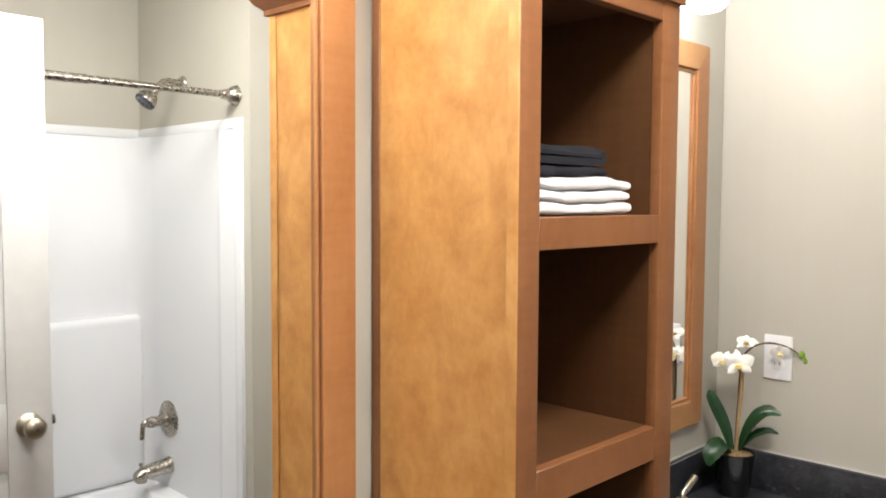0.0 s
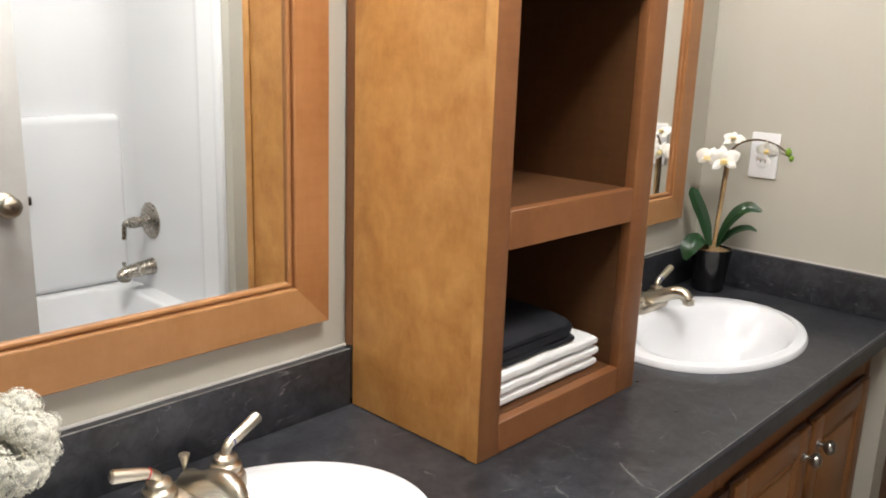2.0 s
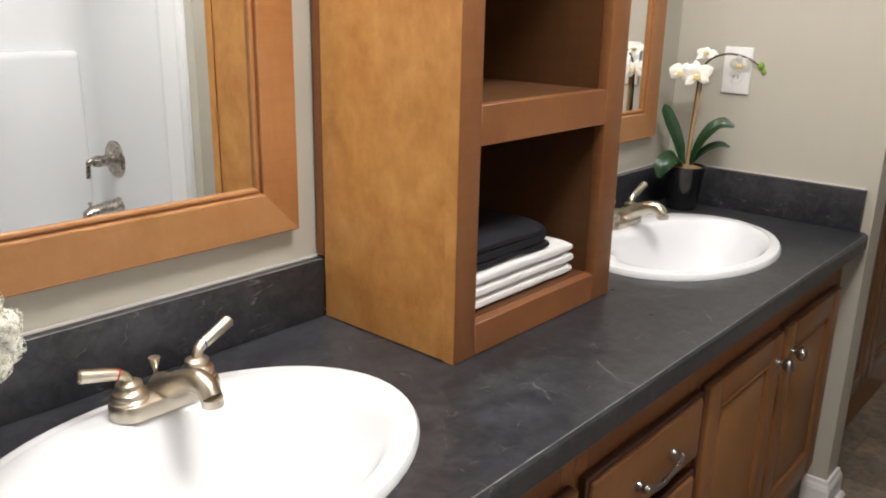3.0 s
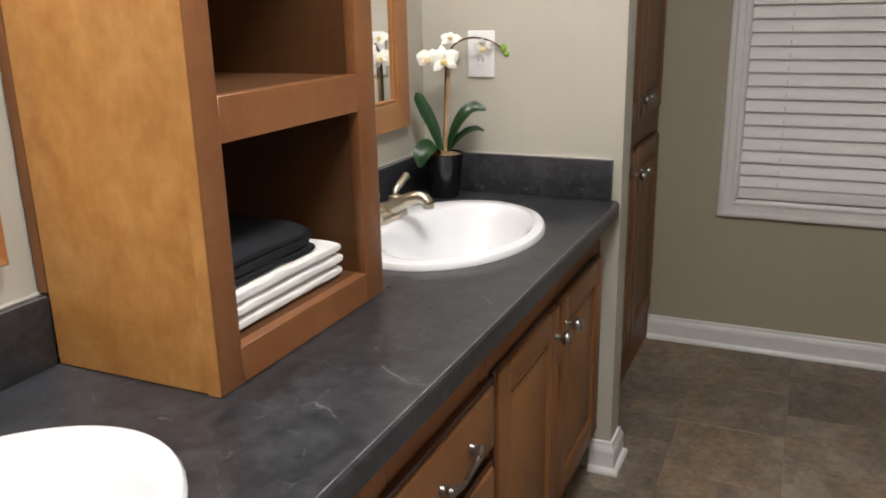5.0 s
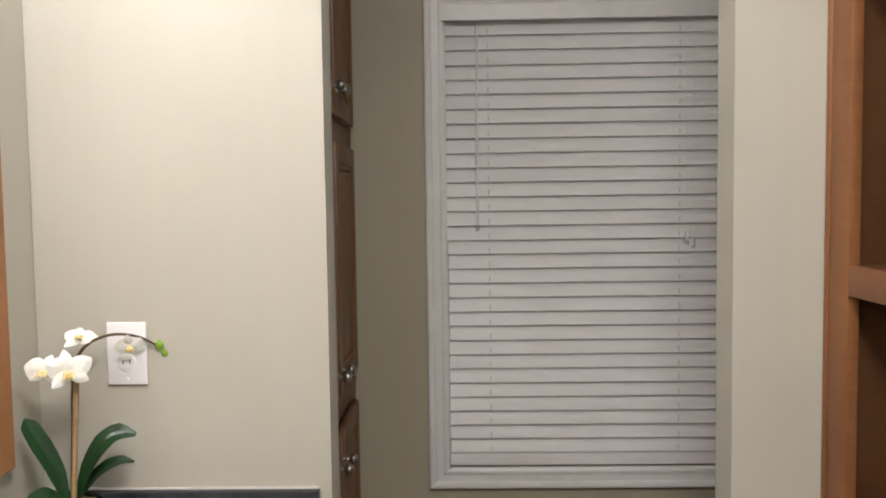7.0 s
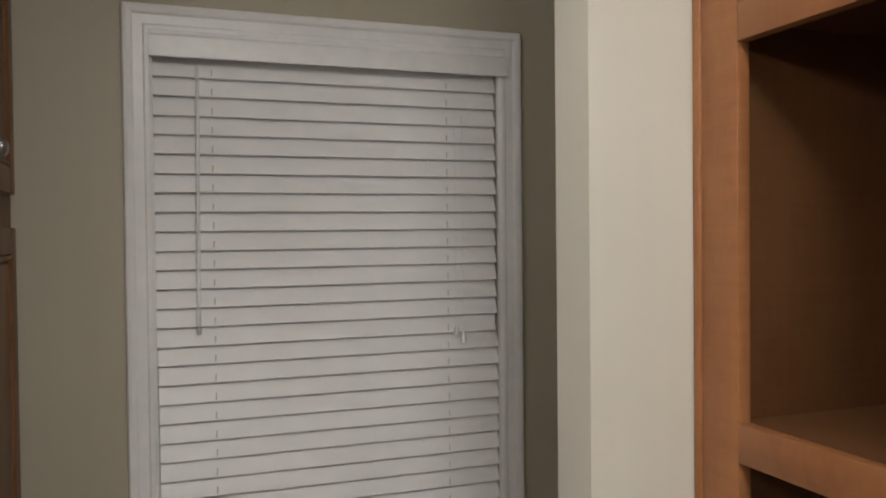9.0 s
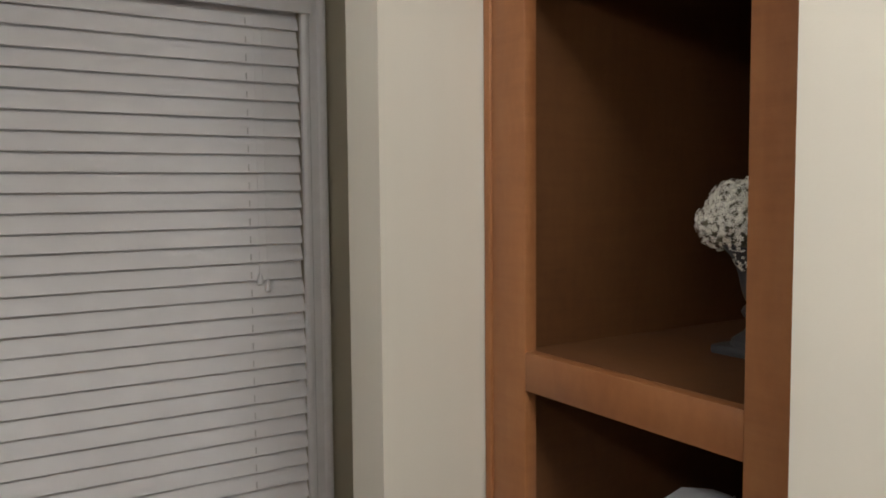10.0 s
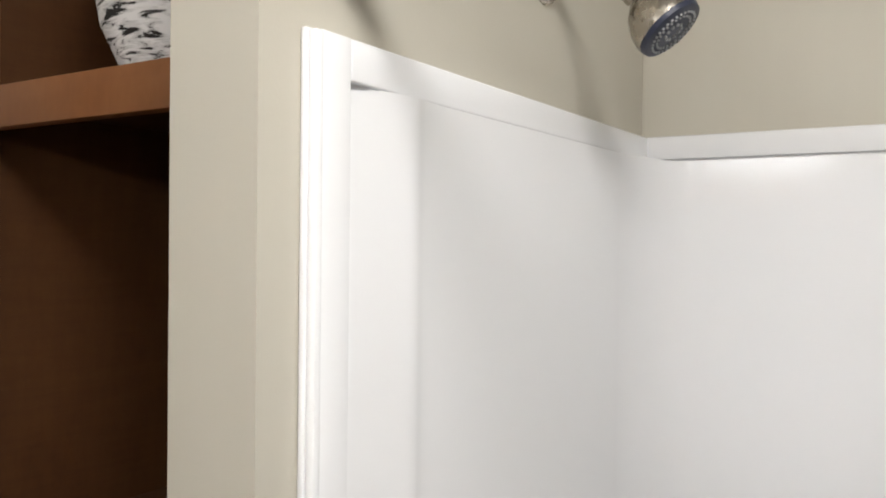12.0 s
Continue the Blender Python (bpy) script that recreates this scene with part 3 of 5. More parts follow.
def build_sink(cx, cy, label):
    s = thing("sink", (cx, cy, CZ), label, "sink", "bathroom sinks")
    by = cy - 0.024
    z = CZ
    rings = [oval(cx, cy, SA, SB, z + 0.0005), oval(cx, cy, SA, SB, z + 0.006), oval(cx, cy, SA - 0.004, SB - 0.004, z + 0.012), oval(cx, cy, SA - 0.011, SB - 0.011, z + 0.0142), oval(cx, cy, SA - 0.018, SB - 0.017, z + 0.0128), oval(cx, cy, SA - 0.021, SB - 0.02, z + 0.0135), oval(cx, cy, SA - 0.026, SB - 0.024, z + 0.0142)]
    for a, b, d in ((0.238, 0.157, 0.0135), (0.233, 0.152, 0.0115), (0.226, 0.146, 0.006), (0.216, 0.138, -0.006), (0.196, 0.129, -0.03), (0.172, 0.11, -0.06), (0.14, 0.088, -0.088), (0.1, 0.064, -0.11), (0.06, 0.042, -0.122), (0.024, 0.024, -0.129)):
        rings.append(oval(cx, by, a, b, z + d))
    rings.append(oval(cx, by, 0.02, 0.02, z - 0.14))
    outer = [oval(cx, by, a, b, z + d) for a, b, d in ((0.03, 0.03, -0.15), (0.13, 0.09, -0.13), (0.2, 0.13, -0.07), (0.222, 0.15, -0.01), (SA - 0.03, SB - 0.03, 0.0004))]
    bm = loft(rings + outer + rings[:1], False, False)
    part("basin", bm, PORCELAIN, s)
    part("drain", lathe([(0.021, 0), (0.021, 0.003), (0.016, 0.004), (0.014, 0.002), (0.002, 0.002)], (cx, by, z - 0.1285), n=20), NICKEL, s, "nickel drain ring")


build_sink(*SINKS[0], "white oval drop-in sink under the framed mirror")
build_sink(*SINKS[1], "white oval drop-in sink beside the orchid")


def build_faucet(cx, cy, swing=0.0, lift=0.0):
    z = CZ + 0.0146
    f = thing("faucet", (cx, cy, z), "brushed nickel two-handle faucet on the sink rim", "faucet", "sink faucets")
    def plate(a, b, zz):
        pts = []
        for sx, start in ((1, -90), (-1, 90)):
            for k in range(11):
                an = radians(start + 18 * k)
                pts.append(Vector((cx + sx * 0.046 + a * math.cos(an), cy + b * math.sin(an), zz)))
        return pts
    part("base_plate", loft([plate(0.0275, 0.028, z), plate(0.0275, 0.028, z + 0.012), plate(0.025, 0.025, z + 0.018), plate(0.019, 0.019, z + 0.0205)]), NICKEL, f)
    path = smooth_path([(cx, cy + 0.006, z + 0.016), (cx, cy - 0.016, z + 0.026), (cx, cy - 0.044, z + 0.041), (cx, cy - 0.074, z + 0.053), (cx, cy - 0.094, z + 0.052), (cx, cy - 0.105, z + 0.041)], 5)
    n = len(path)
    bm = tube(path, [0.021 - 0.008 * (i / (n - 1)) ** 0.5 for i in range(n)], 16)
    spout = part("spout", bm, NICKEL, f)
    part("aerator", lathe([(0.0132, 0), (0.0132, 0.01), (0.0105, 0.011), (0.0095, 0.006), (0.001, 0.006)], (cx, cy - 0.106, z + 0.042), n=18, sign=-1), NICKEL, spout)
    part("pop_up_rod", lathe([(0.0028, 0), (0.0028, 0.014), (0.0035, 0.018), (0.0072, 0.03), (0.0075, 0.033), (0.002, 0.034)], (cx, cy + 0.022, z + 0.02), n=14), NICKEL, f)
    for s, col in ((-1, RED), (1, BLUE)):
        hx = cx + s * 0.047
        h = part("handle", lathe([(0.0225, 0.014), (0.0225, 0.021), (0.0195, 0.0235), (0.0195, 0.025), (0.0215, 0.027), (0.0205, 0.031), (0.015, 0.034), (0.014, 0.036), (0.0165, 0.038), (0.0155, 0.042), (0.009, 0.045)], (hx, cy, z)), NICKEL, f)
        if s < 0:
            lever = [(hx, cy, z + 0.04), (hx - 0.003, cy, z + 0.049), (hx - 0.01, cy - 0.001, z + 0.055), (hx - 0.021, cy + 0.001, z + 0.059), (hx - 0.055, cy + 0.006, z + 0.066)]
        else:
            lever = [(hx, cy, z + 0.04), (hx + 0.002, cy + 0.001, z + 0.05), (hx + 0.01, cy + 0.004 - 0.2 * swing, z + 0.057), (hx + 0.02, cy + 0.006 - 0.4 * swing, z + 0.06 + 0.4 * lift), (hx + 0.06, cy + 0.016 - swing, z + 0.073 + lift)]
        pts = smooth_path(lever, 6)
        m = len(pts)
        part("lever", tube(pts, [0.0066 + 0.0022 * (i / (m - 1)) ** 2 for i in range(m)], 12), NICKEL, h)
        k = int(m * 0.58)
        part("ring", tube([pts[k], pts[k] + (pts[k + 1] - pts[k]).normalized() * 0.0016], 0.0081, 12), col, h, "coloured temperature ring")
        end = pts[-1] + (pts[-1] - pts[-2]).normalized() * 0.003
        part("lever_cap", tube([pts[-1], end], [0.0088, 0.0062], 12), NICKEL, h)


build_faucet(0.545, -0.128)
build_faucet(1.739, -0.094, 0.016, 0.005)


# ---- shelf tower on the counter ----
def cove(x0, x1, y0, z, mat, parent):
    """Crown moulding with mitred returns: three sides of a box whose back is the wall."""
    prof = [(0.0, 0.0), (0.008, 0.0), (0.008, 0.009), (0.012, 0.013), (0.019, 0.018), (0.029, 0.031), (0.036, 0.042), (0.042, 0.046), (0.042, 0.056), (0.046, 0.06), (0.046, 0.07), (0.0, 0.07)]
    rings = [[Vector((x0 - o, -0.003, z + h)) for o, h in prof], [Vector((x0 - o, y0 - o, z + h)) for o, h in prof], [Vector((x1 + o, y0 - o, z + h)) for o, h in prof], [Vector((x1 + o, -0.003, z + h)) for o, h in prof]]
    return part("crown", loft(rings), mat, parent, "stepped crown moulding")


def build_tower():
    x0, x1, yf, zt = 0.9, 1.329, -0.3045, 1.856
    t = thing("shelf_tower", (1.115, -0.15, CZ), "honey maple open shelf tower with three compartments on the countertop", "shelf unit")
    z0 = CZ + 0.0008
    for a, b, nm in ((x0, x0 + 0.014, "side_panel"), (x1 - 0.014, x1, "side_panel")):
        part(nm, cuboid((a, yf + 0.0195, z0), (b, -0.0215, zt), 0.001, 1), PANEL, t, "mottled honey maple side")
    part("side_scribe", cuboid((x0 - 0.001, -0.0213, 0.8665), (x0 + 0.012, -0.003, zt), 0.001, 1), STILE, t)
    part("back_panel", cuboid((x0 + 0.0142, -0.03, z0), (x1 - 0.0142, -0.022, zt)), INNER_SHADED, t, smooth=False)
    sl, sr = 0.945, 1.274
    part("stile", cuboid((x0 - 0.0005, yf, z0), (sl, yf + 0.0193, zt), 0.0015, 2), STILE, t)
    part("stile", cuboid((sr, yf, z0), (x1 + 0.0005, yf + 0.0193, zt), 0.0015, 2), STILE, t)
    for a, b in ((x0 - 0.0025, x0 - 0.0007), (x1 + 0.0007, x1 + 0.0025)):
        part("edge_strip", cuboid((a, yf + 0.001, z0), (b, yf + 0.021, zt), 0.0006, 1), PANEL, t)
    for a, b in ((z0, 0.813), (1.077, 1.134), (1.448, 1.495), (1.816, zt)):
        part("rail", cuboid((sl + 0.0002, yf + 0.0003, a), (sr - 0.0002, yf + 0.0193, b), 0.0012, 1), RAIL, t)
        part("shelf", cuboid((x0 + 0.0145, yf + 0.0197, b - 0.014), (x1 - 0.0145, -0.0302, b - 0.0004)), INNER_SHADED, t, smooth=False)
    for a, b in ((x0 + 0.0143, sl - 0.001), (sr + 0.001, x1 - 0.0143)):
        part("inner_side", cuboid((a, yf + 0.0196, z0), (b, -0.0304, zt)), INNER_SHADED, t, "inner side, shade put into its brown", smooth=False)
    part("top", cuboid((x0, yf + 0.001, zt + 0.0005), (x1, -0.003, zt + 0.06)), STILE, t, smooth=False)
    cove(x0, x1, yf, zt - 0.006, STILE, t)


build_tower()


# ---- mirrors ----
def build_mirror(x0, x1, z0, z1, w, label):
    m = thing("wall_mirror", ((x0 + x1) / 2, -0.012, z0), label, "mirror", "framed mirrors over the sinks")
    part("glass", cuboid((x0 + w - 0.008, -0.012, z0 + w - 0.008), (x1 - w + 0.008, -0.004, z1 - w + 0.008)), MIRROR, m, "silvered mirror glass", smooth=False)
    # section: from the outer edge inwards, and out from the wall
    prof = [(0.0, 0.002), (0.0, 0.02), (0.002, 0.022), (w - 0.0125, 0.0235), (w - 0.0105, 0.0228), (w - 0.0095, 0.021), (w - 0.0093, 0.0145), (w - 0.006, 0.0145), (w - 0.0055, 0.0175), (w - 0.0045, 0.0185), (w - 0.0012, 0.0182), (w, 0.0165), (w, 0.0125), (0.01, 0.002)]
    cs = [(x0, z0, 1, 1), (x1, z0, -1, 1), (x1, z1, -1, -1), (x0, z1, 1, -1)]
    for k in range(4):
        a, b = cs[k], cs[(k + 1) % 4]
        bm = loft([[Vector((u + su * o, -d, v + sv * o)) for o, d in prof] for u, v, su, sv in (a, b)])
        part("frame_rail" if k % 2 == 0 else "frame_stile", bm, MITRE_X if k % 2 == 0 else MITRE, m, smooth=False)


build_mirror(0.208, 0.851, 0.922, 1.92, 0.0755, "honey maple framed mirror over the first sink")
build_mirror(1.375, 2.02, 0.945, 1.91, 0.074, "honey maple framed mirror over the sink beside the orchid")


# ---- vanity lights ----
def build_vanity_light(cx):
    z = 2.015
    v = thing("vanity_light", (cx, 0, z), "nickel wall lamp with a long frosted glass shade, lit", "wall lamp", "vanity wall lamps")
    part("back_plate", cuboid((cx - 0.12, -0.022, z - 0.045), (cx + 0.12, -0.001, z + 0.045), 0.006), NICKEL, v)
    part("bar", cuboid((cx - 0.215, -0.05, z - 0.012), (cx + 0.215, -0.0225, z + 0.012), 0.004), NICKEL, v)
    def ring(x, k):
        return [Vector((x, -0.105 + 0.05 * k * math.copysign(abs(math.cos(a)) ** 0.6, math.cos(a)), z + 0.062 * k * math.copysign(abs(math.sin(a)) ** 0.6, math.sin(a)))) for a in (2 * math.pi * i / 20 for i in range(20))]
    part("shade", loft([ring(cx - 0.23, 0.55), ring(cx - 0.226, 0.82), ring(cx - 0.212, 1.0), ring(cx + 0.212, 1.0), ring(cx + 0.226, 0.82), ring(cx + 0.23, 0.55)]), SHADE, v, "frosted glass shade, lit")
    for dx in (-0.17, 0.17):
        part("clip", cuboid((cx + dx - 0.008, -0.0685, z + 0.063), (cx + dx + 0.008, -0.024, z + 0.069), 0.002, 1), NICKEL, v)


build_vanity_light(0.53)
build_vanity_light(1.63)


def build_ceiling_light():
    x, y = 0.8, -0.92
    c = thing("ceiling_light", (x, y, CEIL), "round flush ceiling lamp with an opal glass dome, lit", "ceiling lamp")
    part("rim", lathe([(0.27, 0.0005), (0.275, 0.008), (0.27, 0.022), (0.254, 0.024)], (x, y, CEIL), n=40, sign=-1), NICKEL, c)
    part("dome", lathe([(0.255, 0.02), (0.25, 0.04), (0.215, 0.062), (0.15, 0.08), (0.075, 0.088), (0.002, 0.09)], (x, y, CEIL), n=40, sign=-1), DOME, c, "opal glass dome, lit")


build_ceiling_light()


# ---- folded towels ----
def folded(name, lo, hi, mat, label, level, stack, sag=0.0035, skew=0.0):
    """A folded cloth with soft rounded ends; its top fits the underside of the next one in the stack."""
    rng = random.Random(stack * 20 + level)
    t = thing(name, ((lo[0] + hi[0]) / 2, (lo[1] + hi[1]) / 2, lo[2]), label, "towel", "towels in the shelf tower")
    def wave(k, x, y):
        if k == 0:
            return 0.0
        p = stack * 2.1 + k * 0.9
        return sag * (math.sin(30 * x + p) * 0.7 + 0.55 * math.sin(61 * x + 2 * p + 14 * y))
    leaves = 2 if level == 4 else 1
    nx, ring_n = 34, 28
    ph = rng.uniform(0, 6)
    for f in range(leaves):
        za = lo[2] + (hi[2] - lo[2]) * f / leaves + 0.0002
        zb = lo[2] + (hi[2] - lo[2]) * (f + 1) / leaves
        ins = 0.0025 * rng.random()
        rings = []
        for i in range(nx + 1):
            u = i / nx
            uu = 0.5 - 0.5 * math.cos(math.pi * u)
            sq = max(1 - abs(2 * u - 1) ** 9, 0.0) ** 0.5 * 0.75 + 0.25
            ring = []
            for j in range(ring_n):
                an = 2 * math.pi * j / ring_n
                c, q = math.cos(an), math.sin(an)
                yy = math.copysign(abs(c) ** 0.24, c) * 0.5
                zz = math.copysign(abs(q) ** 0.5, q) * 0.5
                y = (lo[1] + hi[1]) / 2 + yy * (hi[1] - lo[1] - 2 * ins) + (0.0022 if stack == 1 else 0.0006) * math.sin(24 * uu + ph)
                x = lo[0] + ins + (hi[0] - lo[0] - 2 * ins) * uu + skew * (yy + 0.5) + 0.0012 * math.sin(40 * yy + ph)
                z = (za + zb) / 2 + zz * (zb - za) * sq
                g = (z - lo[2]) / (hi[2] - lo[2])
                w = wave(level, x, y) * (1 - g) + wave(level + 1, x, y) * g
                ring.append(Vector((x, y, max(z + w, lo[2] if level == 0 else 0))))
            rings.append(ring)
        part("fold", loft(rings), mat, t)
    return t



def folded_over(name, lo, hi, label, seed, hollow):
    """A cloth doubled over: a thick ribbon that turns back on itself at one end, drawn out along y."""
    rng = random.Random(seed)
    t = thing(name, ((lo[0] + hi[0]) / 2, (lo[1] + hi[1]) / 2, lo[2]), label, "towel", "towels in the shelf tower")
    h = hi[2] - lo[2]
    th = h * 0.44
    gap = h - 2 * th
    p1, p2 = rng.uniform(0, 6), rng.uniform(0, 6)
    rings = []
    for j in range(15):
        v = j / 14
        y = lo[1] + (hi[1] - lo[1]) * v
        edge = 1 - 0.22 * abs(2 * v - 1) ** 8
        xe = hi[0] + 0.004 * math.sin(3.0 * v + p1)
        xs = lo[0] + 0.003 * math.sin(4.0 * v + p2)
        r = h / 2
        outer, inner = [], []
        for k in range(9):
            u = k / 8
            x = xs + (xe - r - xs) * u
            wob = 0.0014 * math.sin(22 * x + p2 + 5 * v)
            outer.append((x, lo[2] + max(wob, 0.0)))
            inner.append((x, lo[2] + th + (gap * hollow * u ** 3) * 0.5))
        bend = [(xe - r + r * math.cos(a), lo[2] + r + r * math.sin(a)) for a in (radians(-75 + 25 * k) for k in range(7))]
        ri = max(r - th, 0.001)
        hole = [(xe - r * 1.1 + ri * (0.8 + 2.2 * hollow) * math.cos(a), lo[2] + r + ri * (1 + hollow) * math.sin(a)) for a in (radians(-60 + 30 * k) for k in range(5))]
        top_out, top_in = [], []
        for k in range(9):
            u = 1 - k / 8
            x = xs + 0.012 + (xe - r - xs - 0.012) * u
            wob = 0.0022 * math.sin(26 * x + p1 + 7 * v)
            top_out.append((x, lo[2] + h * edge + wob))
            top_in.append((x, lo[2] + h - th - (gap * hollow * u ** 3) * 0.3 + wob * 0.4))
        ring = outer + bend + top_out + top_in[::-1] + hole[::-1] + inner[::-1]
        mid = lo[2]
        rings.append([Vector((x, y, mid + (z - mid) * (edge if z > mid else 1))) for x, z in ring])
    part("fold", loft(rings), TOWEL_DARK, t)
    return t


for k, (z0, z1, x0, x1, lab) in enumerate(((1.4955, 1.515, 0.985, 1.241, "white terry towel folded on the top shelf"), (1.5152, 1.5345, 0.988, 1.236, "white terry towel folded in the top stack"), (1.5347, 1.5545, 0.986, 1.234, "white terry towel folded under charcoal cloths"))):
    folded("folded_towel", (x0, -0.272, z0), (x1, -0.07, z1), TOWEL_WHITE, lab, k, 1, 0.0028)
folded("folded_washcloth", (0.975, -0.262, 1.5547), (1.183, -0.1, 1.573), TOWEL_DARK, "charcoal washcloth folded on white towels", 3, 1, 0.0025, 0.008)
folded_over("folded_washcloth", (0.972, -0.26, 1.5735), (1.176, -0.1, 1.606), "charcoal washcloth folded over on the stack", 1, 0.6)
for k, (z0, z1, x0, x1, lab) in enumerate(((0.8135, 0.8335, 0.964, 1.252, "white terry towel folded on the bottom shelf"), (0.8337, 0.8535, 0.966, 1.252, "white terry towel folded in the bottom stack"), (0.8537, 0.8735, 0.968, 1.246, "white terry towel folded under a charcoal cloth"))):
    folded("folded_towel", (x0, -0.276, z0), (x1, -0.07, z1), TOWEL_WHITE, lab, k, 2, 0.0005)
folded("folded_washcloth", (0.97, -0.27, 0.8737), (1.186, -0.09, 0.888), TOWEL_DARK, "charcoal washcloth folded on the lower white towels", 3, 2, 0.0022, 0.02)
folded_over("folded_washcloth", (0.966, -0.268, 0.8885), (1.176, -0.09, 0.924), "charcoal washcloth folded in half on the lower stack", 2, 0.3)


# ---- orchid ----
def blade(points, widths, fold=0.25, n=7, thick=0.0012, twist=0.0):
    """A leaf or petal along points, creased along its middle, with thickness."""
    pts = smooth_path(points, 4)
    m = len(pts)
    top, low = [], []
    side = None
    for i, p in enumerate(pts):
        d = (pts[min(i + 1, m - 1)] - pts[max(i - 1, 0)]).normalized()
        s = d.cross(Vector((0, 0, 1)))
        if s.length < 0.15:
            s = side if side is not None else d.cross(Vector((1, 0, 0)))
        side = s.normalized()
        flat = side.cross(d).normalized()
        wide = side * math.cos(twist) + flat * math.sin(twist)
        up = wide.cross(d).normalized()
        u = i / (m - 1) * (len(widths) - 1)
        k = min(int(u), len(widths) - 2)
        w = widths[k] + (widths[k + 1] - widths[k]) * (u - k)
        row = [p + wide * w * v + up * fold * w * abs(v) for v in (-1 + 2 * j / (n - 1) for j in range(n))]
        top.append(row)
        low.append([q - up * thick for q in row[::-1]])
    return loft([a + b for a, b in zip(top, low)])


def flower(parent, c, face, size, seed):
    rng = random.Random(seed)
    c, f = Vector(c), Vector(face).normalized()
    r = f.cross(Vector((0, 0, 1))).normalized()
    u = r.cross(f)
    bm = bmesh.new()
    for an, ln, wd in ((90, 0.95, 0.3), (210, 0.9, 0.28), (330, 0.9, 0.28), (18, 1.0, 0.52), (162, 1.0, 0.52)):
        a = radians(an + rng.uniform(-16, 16))
        curl = rng.uniform(-0.05, 0.5)
        ln, wd = ln * rng.uniform(0.85, 1.1), wd * rng.uniform(0.9, 1.1)
        d = r * math.cos(a) + u * math.sin(a)
        t = d.cross(f)
        rings = []
        for i in range(7):
            v = i / 6
            w = size * wd * (math.sin(math.pi * (0.12 + 0.86 * v)) ** 0.75)
            p = c + d * size * ln * v + f * size * (0.18 * math.sin(2.2 * v) - curl * v * v)
            row = [p + t * w * k - f * (abs(k) * w * 0.2 + w * 0.12 * math.sin(5 * v + 3 * k + seed)) for k in (-1, -0.5, 0, 0.5, 1)]
            rings.append(row + [q - f * 0.0007 for q in row[::-1]])
        loft(rings, bm=bm)
    fl = part("flower", bm, PETAL, parent, "white orchid flower")
    lip = bmesh.new()
    for k in (-1, 0, 1):
        p = c + f * size * 0.12
        tube([p, p + f * size * 0.22 + r * k * size * 0.14 - u * size * 0.1, p + f * size * 0.3 + r * k * size * 0.2 - u * size * 0.32], [size * 0.08, size * 0.12, size * 0.04], 8, lip)
    part("lip", lip, LIP, fl, "yellow flower lip")


